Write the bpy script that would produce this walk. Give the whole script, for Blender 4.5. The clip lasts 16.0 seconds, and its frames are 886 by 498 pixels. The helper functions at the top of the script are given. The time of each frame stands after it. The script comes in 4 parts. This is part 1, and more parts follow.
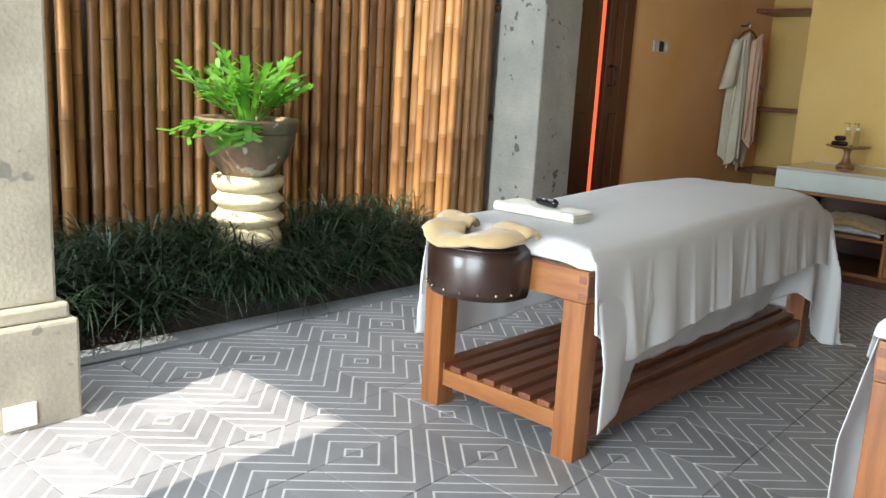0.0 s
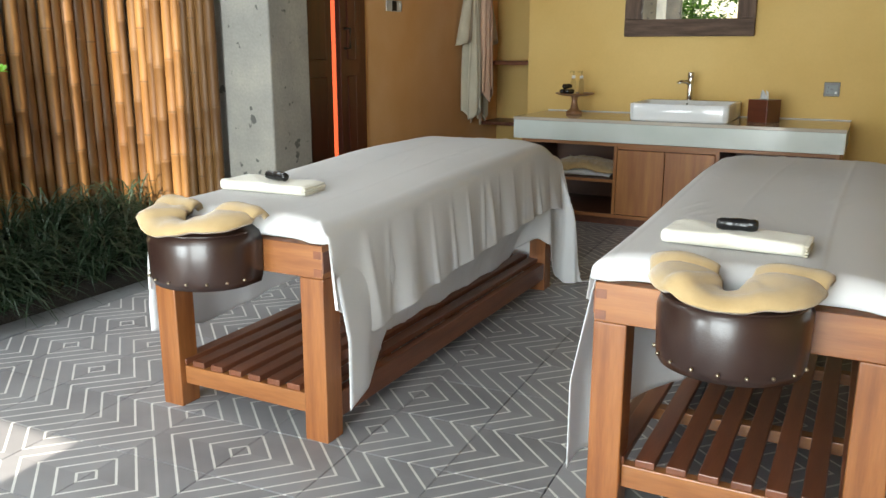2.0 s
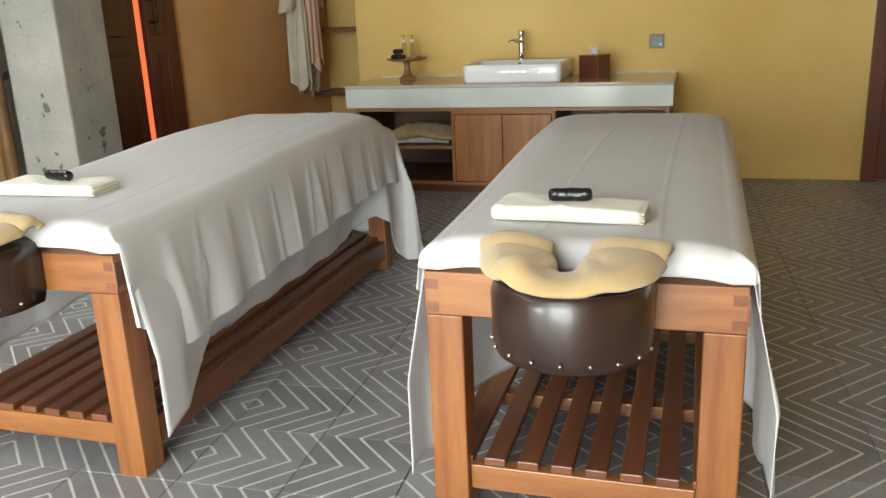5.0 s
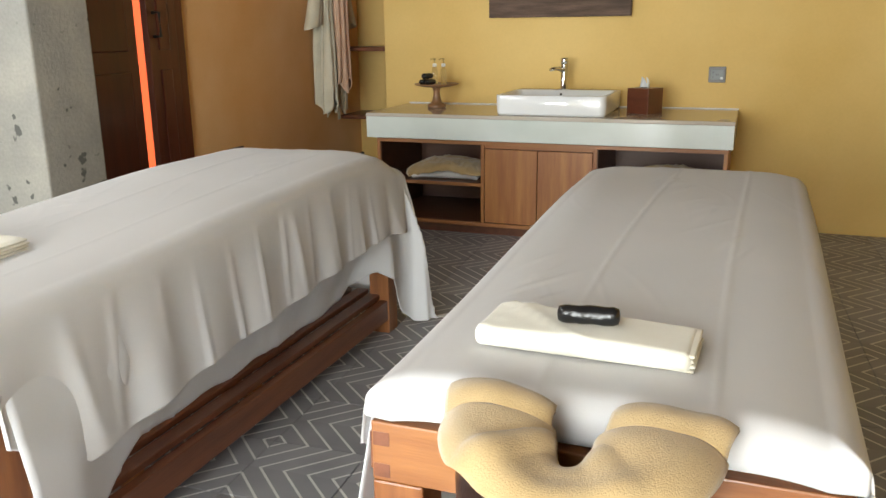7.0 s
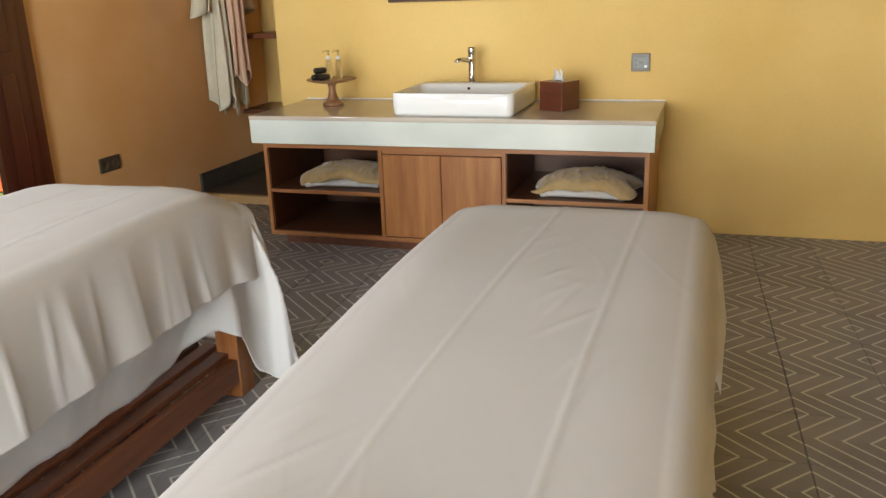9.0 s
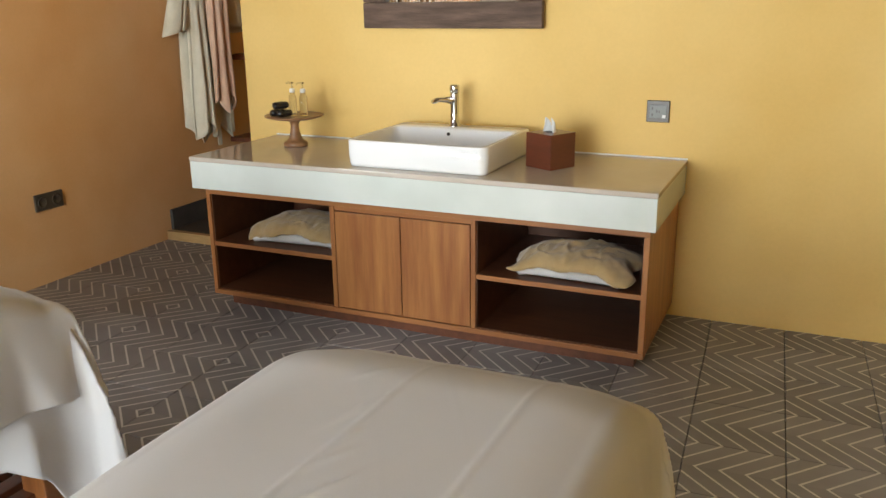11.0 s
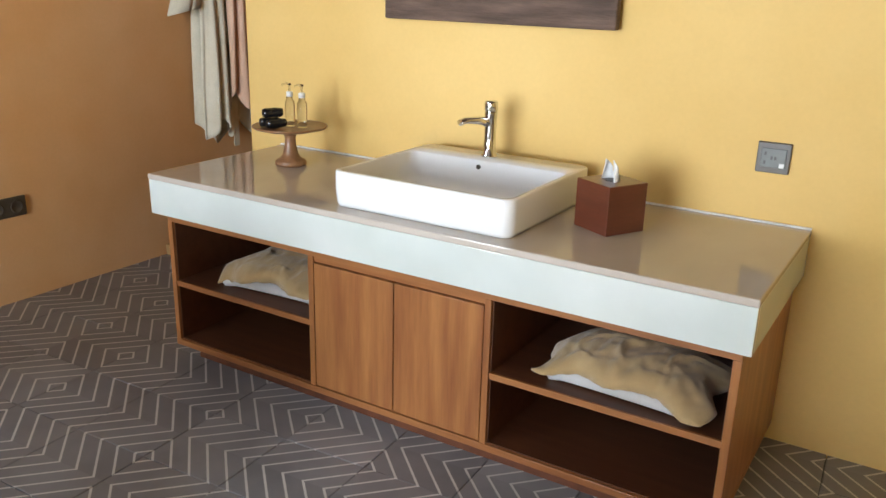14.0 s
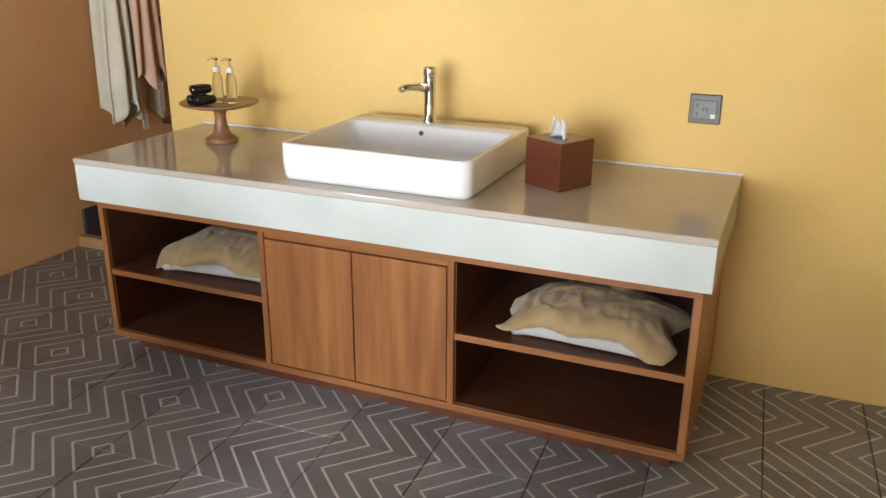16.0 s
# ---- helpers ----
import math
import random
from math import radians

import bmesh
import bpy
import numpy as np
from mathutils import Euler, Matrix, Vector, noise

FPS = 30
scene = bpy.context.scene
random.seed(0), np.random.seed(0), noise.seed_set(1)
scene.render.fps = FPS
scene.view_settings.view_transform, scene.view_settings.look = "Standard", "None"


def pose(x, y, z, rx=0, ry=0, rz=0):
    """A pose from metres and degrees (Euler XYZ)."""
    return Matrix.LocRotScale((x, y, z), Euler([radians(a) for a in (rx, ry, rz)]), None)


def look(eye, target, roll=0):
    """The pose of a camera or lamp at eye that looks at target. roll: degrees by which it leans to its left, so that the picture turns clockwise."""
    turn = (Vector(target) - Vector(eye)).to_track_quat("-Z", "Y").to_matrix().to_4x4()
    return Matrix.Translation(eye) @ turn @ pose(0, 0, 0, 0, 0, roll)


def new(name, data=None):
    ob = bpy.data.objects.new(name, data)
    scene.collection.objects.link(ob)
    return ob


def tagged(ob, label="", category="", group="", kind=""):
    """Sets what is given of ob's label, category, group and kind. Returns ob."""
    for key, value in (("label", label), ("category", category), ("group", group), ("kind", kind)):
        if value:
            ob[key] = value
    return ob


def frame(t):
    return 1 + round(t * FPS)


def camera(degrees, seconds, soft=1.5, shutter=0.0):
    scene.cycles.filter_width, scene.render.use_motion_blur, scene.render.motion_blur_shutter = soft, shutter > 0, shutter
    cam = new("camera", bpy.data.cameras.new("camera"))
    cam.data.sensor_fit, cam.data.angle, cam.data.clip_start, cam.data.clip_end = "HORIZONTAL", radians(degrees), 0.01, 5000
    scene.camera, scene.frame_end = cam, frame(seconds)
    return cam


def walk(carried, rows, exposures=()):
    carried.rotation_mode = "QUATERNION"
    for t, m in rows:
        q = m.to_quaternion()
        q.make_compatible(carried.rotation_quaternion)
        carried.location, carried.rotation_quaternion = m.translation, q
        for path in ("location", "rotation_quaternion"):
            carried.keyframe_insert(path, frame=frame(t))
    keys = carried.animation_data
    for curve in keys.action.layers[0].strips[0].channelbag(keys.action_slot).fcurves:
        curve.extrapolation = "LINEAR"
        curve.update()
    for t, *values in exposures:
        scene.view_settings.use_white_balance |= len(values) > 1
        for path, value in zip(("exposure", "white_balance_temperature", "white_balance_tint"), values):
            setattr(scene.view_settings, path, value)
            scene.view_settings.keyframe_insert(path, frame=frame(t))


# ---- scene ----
cam = camera(56.4, 16.0)
PATH = [
    (0, (0.077, 0.145, 1.118), (-1.263, 1.574, 0.71), 3.2),
    (0.5, (0.066, 0.196, 1.12), (-1.133, 1.743, 0.711), 3.2),
    (1, (0.076, 0.222, 1.117), (-1.03, 1.831, 0.683), 2.5),
    (1.5, (0.094, 0.259, 1.118), (-0.898, 1.936, 0.667), 1.0),
    (2, (0.115, 0.31, 1.123), (-0.778, 2.036, 0.65), 0.1),
    (2.5, (0.135, 0.416, 1.12), (-0.621, 2.205, 0.644), 0.6),
    (3, (0.15, 0.463, 1.113), (-0.551, 2.274, 0.633), -0.3),
    (3.5, (0.143, 0.477, 1.11), (-0.529, 2.29, 0.596), -2.3),
    (4, (0.142, 0.479, 1.118), (-0.477, 2.304, 0.584), -3.4),
    (6.5, (0.054, 0.944, 1.116), (-0.475, 2.788, 0.551), -1.3),
    (7, (0.067, 1.129, 1.146), (-0.612, 2.938, 0.629), -0.7),
    (7.5, (0.108, 1.239, 1.215), (-0.578, 3.01, 0.591), -0.7),
    (8, (0.148, 1.358, 1.235), (-0.479, 3.137, 0.572), -3.8),
    (8.5, (0.175, 1.598, 1.22), (-0.407, 3.41, 0.606), -2.8),
    (9, (0.222, 1.77, 1.253), (-0.382, 3.581, 0.656), -2.05),
    (9.7, (0.375, 2.0, 1.266), (-0.285, 3.80, 0.678), -1.6),
    (10.3, (0.46, 2.31, 1.29), (-0.26, 4.10, 0.705), -1.2),
    (11.5, (0.407, 2.909, 1.324), (-0.401, 4.644, 0.743), -0.6),
    (12, (0.366, 3.146, 1.322), (-0.401, 4.892, 0.722), -1.0),
    (12.5, (0.29, 3.307, 1.323), (-0.466, 5.057, 0.717), -0.4),
    (13, (0.248, 3.429, 1.32), (-0.624, 5.113, 0.684), 1.7),
    (13.5, (0.289, 3.585, 1.318), (-0.747, 5.178, 0.695), 3.2),
    (14, (0.277, 3.646, 1.334), (-0.718, 5.266, 0.713), 1.5),
    (14.5, (0.216, 3.631, 1.325), (-0.609, 5.34, 0.695), -0.5),
    (15, (0.153, 3.588, 1.321), (-0.585, 5.33, 0.672), -1.0),
    (15.5, (0.132, 3.54, 1.308), (-0.599, 5.28, 0.648), -0.5),
    (16, (0.116, 3.524, 1.3), (-0.629, 5.257, 0.634), 0.3),
]
EXPOSURES = [(0, 1.3, 6500, 8), (3.5, 1.36, 7100, 7), (6.5, 1.56, 7200, 10), (9, 1.95, 7300, 13), (11.5, 2.1, 6900, 12), (13.5, 2.25, 6400, 13), (16, 2.2, 6800, 15)]
walk(cam, [(t, look(eye, target, roll)) for t, eye, target, roll in PATH], EXPOSURES)

# ---- light ----
world = bpy.data.worlds.new("sky")
scene.world = world
world.use_nodes = True
wn = world.node_tree
sky = wn.nodes.new("ShaderNodeTexSky")
sky.sky_type = "NISHITA"
sky.sun_disc = False
sky.sun_elevation = radians(41)
sky.sun_rotation = radians(180)
wn.nodes["Background"].inputs["Strength"].default_value = 0.065
wn.links.new(sky.outputs[0], wn.nodes["Background"].inputs[0])
sun_data = bpy.data.lights.new("sun", "SUN")
sun_data.energy, sun_data.angle, sun_data.color = 5.0, radians(0.5), (1.0, 0.93, 0.82)
sun = new("sun", sun_data)
sun.matrix_world = look((0, -8, 8), (-0.24, 0, 8 - 8 * math.tan(radians(41))))


def sky_opening(name, width, height, power, eye, target):
    """An area lamp standing in for the sky's light, in a garden gap or an added opening."""
    d = bpy.data.lights.new(name, "AREA")
    d.shape, d.size, d.size_y, d.energy, d.color = "RECTANGLE", width, height, power, (0.82, 0.925, 1.0)
    new(name, d).matrix_world = look(eye, target)


sky_opening("garden_slot_skylight", 5.0, 0.6, 55, (-3.42, 1.1, 3.05), (-2.77, 1.1, 2.25))
sky_opening("garden_opening_skylight", 1.1, 1.3, 55, (-2.35, -1.50, 0.9), (-1.7, 3.5, 0.7))
# Fill lamp in an added south opening; brightens table fronts and west wall.
sky_opening("added_south_fill", 1.55, 1.9, 70, (-0.55, -0.98, 1.08), (-1.2, 4.0, 0.9))
# Fill lamp added high behind the camera to brighten table fronts.
sky_opening("added_high_fill", 1.6, 0.36, 14, (-0.75, -0.72, 2.60), (-1.0, 1.5, 0.6))


# ---- materials ----
def material(name, base, rough=0.6, metal=0.0, second=None, scale=6.0, detail=6.0, fine=60.0, bump=0.15, stretch=(1, 1, 1), random_value=0.0, spots=None, spot_scale=14.0, spot_at=0.68, coat=0.0, sheen=0.0, grain=0.35, bump_distance=0.004):
    """A surface with large soft stains, fine grain and relief; stretch lengthens the grain along an axis."""
    m = bpy.data.materials.new(name)
    m.use_nodes = True
    t = m.node_tree
    n, l = t.nodes, t.links
    b = n["Principled BSDF"]
    b.inputs["Roughness"].default_value = rough
    b.inputs["Metallic"].default_value = metal
    if coat:
        b.inputs["Coat Weight"].default_value = coat
        b.inputs["Coat Roughness"].default_value = 0.12
    if sheen:
        b.inputs["Sheen Weight"].default_value = sheen
    co = n.new("ShaderNodeTexCoord")
    mp = n.new("ShaderNodeMapping")
    mp.inputs["Scale"].default_value = stretch
    l.new(co.outputs["Object"], mp.inputs["Vector"])
    big = n.new("ShaderNodeTexNoise")
    big.inputs["Scale"].default_value, big.inputs["Detail"].default_value = scale, detail
    small = n.new("ShaderNodeTexNoise")
    small.inputs["Scale"].default_value, small.inputs["Detail"].default_value = fine, 4
    l.new(mp.outputs[0], big.inputs["Vector"])
    l.new(mp.outputs[0], small.inputs["Vector"])
    second = second or tuple(c * 0.72 for c in base)
    ramp = n.new("ShaderNodeValToRGB")
    ramp.color_ramp.elements[0].position, ramp.color_ramp.elements[1].position = 0.32, 0.68
    ramp.color_ramp.elements[0].color, ramp.color_ramp.elements[1].color = (*second, 1), (*base, 1)
    l.new(big.outputs["Fac"], ramp.inputs["Fac"])
    col = ramp.outputs[0]
    mix = n.new("ShaderNodeMix")
    mix.data_type, mix.blend_type = "RGBA", "MULTIPLY"
    mix.inputs["Factor"].default_value = grain
    gr = n.new("ShaderNodeValToRGB")
    gr.color_ramp.elements[0].position, gr.color_ramp.elements[1].position = 0.3, 0.7
    gr.color_ramp.elements[0].color = (0.62, 0.62, 0.62, 1)
    l.new(small.outputs["Fac"], gr.inputs["Fac"])
    l.new(col, mix.inputs["A"])
    l.new(gr.outputs[0], mix.inputs["B"])
    col = mix.outputs["Result"]
    if spots:
        sp = n.new("ShaderNodeTexNoise")
        sp.inputs["Scale"].default_value, sp.inputs["Detail"].default_value = spot_scale, 2
        l.new(co.outputs["Object"], sp.inputs["Vector"])
        sr = n.new("ShaderNodeValToRGB")
        sr.color_ramp.elements[0].position, sr.color_ramp.elements[1].position = spot_at, spot_at + 0.04
        l.new(sp.outputs["Fac"], sr.inputs["Fac"])
        sm = n.new("ShaderNodeMix")
        sm.data_type = "RGBA"
        l.new(sr.outputs[0], sm.inputs["Factor"])
        l.new(col, sm.inputs["A"])
        sm.inputs["B"].default_value = (*spots, 1)
        col = sm.outputs["Result"]
    if random_value:
        oi = n.new("ShaderNodeObjectInfo")
        mr = n.new("ShaderNodeMapRange")
        mr.inputs["To Min"].default_value, mr.inputs["To Max"].default_value = 1 - random_value, 1 + random_value * 0.6
        l.new(oi.outputs["Random"], mr.inputs["Value"])
        hv = n.new("ShaderNodeHueSaturation")
        l.new(mr.outputs[0], hv.inputs["Value"])
        l.new(col, hv.inputs["Color"])
        col = hv.outputs[0]
    l.new(col, b.inputs["Base Color"])
    if bump:
        bp = n.new("ShaderNodeBump")
        bp.inputs["Strength"].default_value, bp.inputs["Distance"].default_value = bump, bump_distance
        l.new(small.outputs["Fac"], bp.inputs["Height"])
        l.new(bp.outputs[0], b.inputs["Normal"])
    return m


def leaf_material(name, base, second, thin=0.35):
    m = material(name, base, 0.45, second=second, scale=9, fine=90, bump=0.1)
    b = m.node_tree.nodes["Principled BSDF"]
    tr = m.node_tree.nodes.new("ShaderNodeBsdfTranslucent")
    tr.inputs[0].default_value = (*[min(1, c * 1.6) for c in base], 1)
    mx = m.node_tree.nodes.new("ShaderNodeMixShader")
    mx.inputs[0].default_value = thin
    out = m.node_tree.nodes["Material Output"]
    m.node_tree.links.new(b.outputs[0], mx.inputs[1])
    m.node_tree.links.new(tr.outputs[0], mx.inputs[2])
    m.node_tree.links.new(mx.outputs[0], out.inputs[0])
    return m


YELLOW = material("ochre wall paint", (0.70, 0.485, 0.175), 0.7, second=(0.61, 0.395, 0.115), scale=1.3, fine=70, bump=0.07, grain=0.08, bump_distance=0.003)
ORANGE = material("terracotta wall paint", (0.83, 0.54, 0.29), 0.7, second=(0.73, 0.39, 0.155), scale=1.2, fine=70, bump=0.07, grain=0.08,
                   bump_distance=0.003)
# Glow of light through the door gap, put into a saturated colour.
GLOW_ORANGE = material("red orange glow colour", (0.50, 0.05, 0.006), 0.7, second=(0.42, 0.04, 0.005), scale=1.5, fine=50)
# Out of view; dark so that less light bounces back into the room.
CEILING = material("unseen dark roof boards", (0.16, 0.10, 0.06), 0.7, scale=2, fine=40, stretch=(8, 0.8, 1))
STONE = material("grey volcanic stone", (0.36, 0.34, 0.30), 0.85, second=(0.27, 0.26, 0.24), scale=5, fine=70, bump=0.5, spots=(0.10, 0.10, 0.09), spot_scale=15, spot_at=0.66)
PALE_STONE = material("pale volcanic stone", (0.43, 0.38, 0.29), 0.85, second=(0.31, 0.27, 0.21), scale=4, fine=70, bump=0.5, spots=(0.20, 0.18, 0.15), spot_scale=12, spot_at=0.67)
LEDGE = material("grey screed", (0.21, 0.215, 0.225), 0.7, scale=5, fine=60)
DARKSTONE = material("dark stone", (0.07, 0.065, 0.06), 0.7, scale=8)
SOIL = material("dark soil", (0.03, 0.024, 0.018), 0.95, scale=12, fine=80, bump=1.0, bump_distance=0.02)
TEAK = material("oiled teak", (0.31, 0.115, 0.034), 0.36, second=(0.18, 0.056, 0.016), scale=3, fine=26, bump=0.12, stretch=(9, 9, 0.9), random_value=0.15, coat=0.15)
TEAK_Y = material("oiled teak rail", (0.30, 0.115, 0.036), 0.38, second=(0.19, 0.062, 0.018), scale=3, fine=26, bump=0.12, stretch=(9, 0.9, 9), random_value=0.15, coat=0.15)
TEAK_X = material("oiled teak cross rail", (0.33, 0.13, 0.04), 0.38, second=(0.21, 0.07, 0.02), scale=3, fine=26, bump=0.12, stretch=(0.9, 9, 9), random_value=0.12, coat=0.15)
SLAT = material("dark oiled slat", (0.20, 0.065, 0.027), 0.4, second=(0.13, 0.04, 0.018), scale=3, fine=26, bump=0.15, stretch=(9, 0.8, 9), random_value=0.25, coat=0.15)
# Teak with the shade of the open bays put into its colour.
CABINET_SHADE = material("shade-darkened veneer", (0.115, 0.042, 0.018), 0.4, second=(0.08, 0.027, 0.012), scale=2.6, fine=22, bump=0.05, stretch=(0.7, 9, 9))
CABINET = material("teak veneer", (0.40, 0.165, 0.048), 0.42, second=(0.25, 0.085, 0.024), scale=2.6, fine=22, bump=0.06, stretch=(9, 9, 0.7), random_value=0.08, coat=0.1)
CABINET_X = material("teak veneer edge", (0.38, 0.155, 0.047), 0.42, second=(0.28, 0.10, 0.028), scale=2.6, fine=22, bump=0.06, stretch=(0.7, 9, 9), random_value=0.08, coat=0.1)
PALEWOOD = material("pale planed wood", (0.50, 0.33, 0.15), 0.5, second=(0.40, 0.25, 0.10), scale=3, fine=26, bump=0.1, stretch=(0.9, 9, 9))
DOORWOOD = material("dark red door wood", (0.12, 0.024, 0.011), 0.4, second=(0.075, 0.016, 0.009), scale=2.5, fine=22, bump=0.1, stretch=(8, 8, 0.7), coat=0.2)
BAMBOO = material("dry bamboo", (0.31, 0.155, 0.048), 0.5, second=(0.17, 0.073, 0.022), scale=2.2, fine=30, bump=0.15, stretch=(5, 5, 0.8), random_value=0.4)
BAMBOO_NODE = material("bamboo joint", (0.20, 0.10, 0.035), 0.6, scale=8)
BATTEN = material("dark bamboo batten", (0.09, 0.045, 0.018), 0.7, scale=5)
LINEN = material("white cotton sheet", (0.87, 0.87, 0.87), 0.9, second=(0.83, 0.83, 0.83), scale=3, fine=420, bump=0.05, sheen=0.1, grain=0.08)
LINEN_TOP = material("ivory cotton sheet", (0.85, 0.835, 0.825), 0.9, second=(0.81, 0.795, 0.78), scale=3, fine=420, bump=0.05, sheen=0.1, grain=0.08)
CREAM = material("cream towel", (0.76, 0.735, 0.64), 0.95, second=(0.70, 0.67, 0.57), scale=12, fine=420, bump=0.12, sheen=0.3, grain=0.12)
TAN = material("tan terry towel", (0.49, 0.345, 0.17), 0.95, second=(0.40, 0.27, 0.12), scale=14, fine=420, bump=0.36, sheen=0.4)
LEATHER = material("dark brown leather", (0.032, 0.015, 0.011), 0.30, second=(0.022, 0.010, 0.008), scale=9, fine=220, bump=0.12, coat=0.25)
BLACK = material("black plastic wrap", (0.012, 0.012, 0.013), 0.22, scale=10, fine=60, bump=0.6)
BRASS = material("nail head metal", (0.45, 0.38, 0.28), 0.3, 1.0, scale=8)
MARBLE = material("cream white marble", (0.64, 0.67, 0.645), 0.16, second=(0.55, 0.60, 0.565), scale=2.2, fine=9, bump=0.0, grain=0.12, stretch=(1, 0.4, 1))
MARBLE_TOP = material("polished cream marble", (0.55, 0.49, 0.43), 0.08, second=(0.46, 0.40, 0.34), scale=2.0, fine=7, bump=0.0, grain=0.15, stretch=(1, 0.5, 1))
CERAMIC = material("white glazed ceramic", (0.74, 0.75, 0.76), 0.08, second=(0.73, 0.74, 0.75), scale=2, fine=20, bump=0.0, grain=0.0)
CHROME = material("chrome", (0.75, 0.75, 0.76), 0.07, 1.0, second=(0.70, 0.70, 0.71), scale=4, bump=0)
TISSUEBOX = material("lacquered brown wood", (0.135, 0.036, 0.017), 0.3, second=(0.095, 0.024, 0.012), scale=3, fine=26, bump=0.05, stretch=(1, 1, 6), coat=0.2)
PAPER = material("white paper", (0.85, 0.85, 0.84), 0.9, scale=8, bump=0.05)
STANDWOOD = material("turned brown wood", (0.30, 0.15, 0.07), 0.4, second=(0.20, 0.095, 0.042), scale=4, fine=30, bump=0.08, stretch=(1, 6, 6), coat=0.15)
FRAMEWOOD = material("weathered carved wood", (0.17, 0.105, 0.075), 0.65, second=(0.075, 0.045, 0.032), scale=4, fine=22, bump=0.9, stretch=(1.2, 6, 9), bump_distance=0.008)
FRAMEWOOD_Z = material("weathered carved wood upright", (0.17, 0.105, 0.075), 0.65, second=(0.075, 0.045, 0.032), scale=4, fine=22, bump=0.9, stretch=(9, 6, 1.2), bump_distance=0.008)
SOCKET_DARK = material("bronze plastic", (0.085, 0.07, 0.055), 0.35, scale=10, bump=0.03)
SOCKET_GREY = material("pale grey plastic", (0.12, 0.13, 0.12), 0.35, scale=10, bump=0.03)
WHITE_PLASTIC = material("white plastic", (0.80, 0.79, 0.76), 0.35, scale=10, bump=0.03)
POT = material("mossy terracotta", (0.24, 0.135, 0.085), 0.7, second=(0.085, 0.095, 0.055), scale=7, fine=50, bump=0.4, spots=(0.34, 0.33, 0.27), spot_scale=11, spot_at=0.66)
PEDESTAL = material("cream limestone", (0.62, 0.54, 0.36), 0.8, second=(0.50, 0.42, 0.27), scale=6, fine=60, bump=0.35)
FERN = leaf_material("fresh fern green", (0.13, 0.32, 0.03), (0.06, 0.19, 0.02))
GRASS = leaf_material("dark strap leaf", (0.028, 0.055, 0.026), (0.016, 0.033, 0.016), 0.15)
HEDGE = leaf_material("garden leaf", (0.10, 0.20, 0.035), (0.06, 0.13, 0.025))
BARK = material("bark", (0.10, 0.075, 0.05), 0.9, scale=10, bump=0.8)
LAWN = material("lawn", (0.10, 0.15, 0.04), 0.95, second=(0.07, 0.11, 0.03), scale=3, fine=60, bump=0.6)
ROBE_W = material("ivory robe cotton", (0.72, 0.68, 0.55), 0.95, second=(0.64, 0.60, 0.47), scale=9, fine=200, bump=0.25, sheen=0.2)
ROBE_P = material("peach robe cotton", (0.74, 0.50, 0.36), 0.95, second=(0.66, 0.43, 0.30), scale=9, fine=200, bump=0.25, sheen=0.2)
RUBBER = material("dark metal", (0.05, 0.045, 0.04), 0.4, 0.6, scale=10)

for cloth_mat in (LINEN, LINEN_TOP):
    tree_ = cloth_mat.node_tree
    through_light = tree_.nodes.new("ShaderNodeBsdfTranslucent")
    through_light.inputs[0].default_value = (0.80, 0.80, 0.82, 1)
    blend = tree_.nodes.new("ShaderNodeMixShader")
    blend.inputs[0].default_value = 0.4
    tree_.links.new(tree_.nodes["Principled BSDF"].outputs[0], blend.inputs[1])
    tree_.links.new(through_light.outputs[0], blend.inputs[2])
    tree_.links.new(blend.outputs[0], tree_.nodes["Material Output"].inputs[0])

MIRROR = bpy.data.materials.new("mirror glass")
MIRROR.use_nodes = True
MIRROR.node_tree.nodes["Principled BSDF"].inputs["Metallic"].default_value = 1.0
MIRROR.node_tree.nodes["Principled BSDF"].inputs["Roughness"].default_value = 0.0
MIRROR.node_tree.nodes["Principled BSDF"].inputs["Base Color"].default_value = (0.92, 0.93, 0.92, 1)
CLEAR = bpy.data.materials.new("clear plastic")
CLEAR.use_nodes = True
CLEAR.node_tree.nodes["Principled BSDF"].inputs["Transmission Weight"].default_value = 1.0
CLEAR.node_tree.nodes["Principled BSDF"].inputs["Roughness"].default_value = 0.03
CLEAR.node_tree.nodes["Principled BSDF"].inputs["IOR"].default_value = 1.2


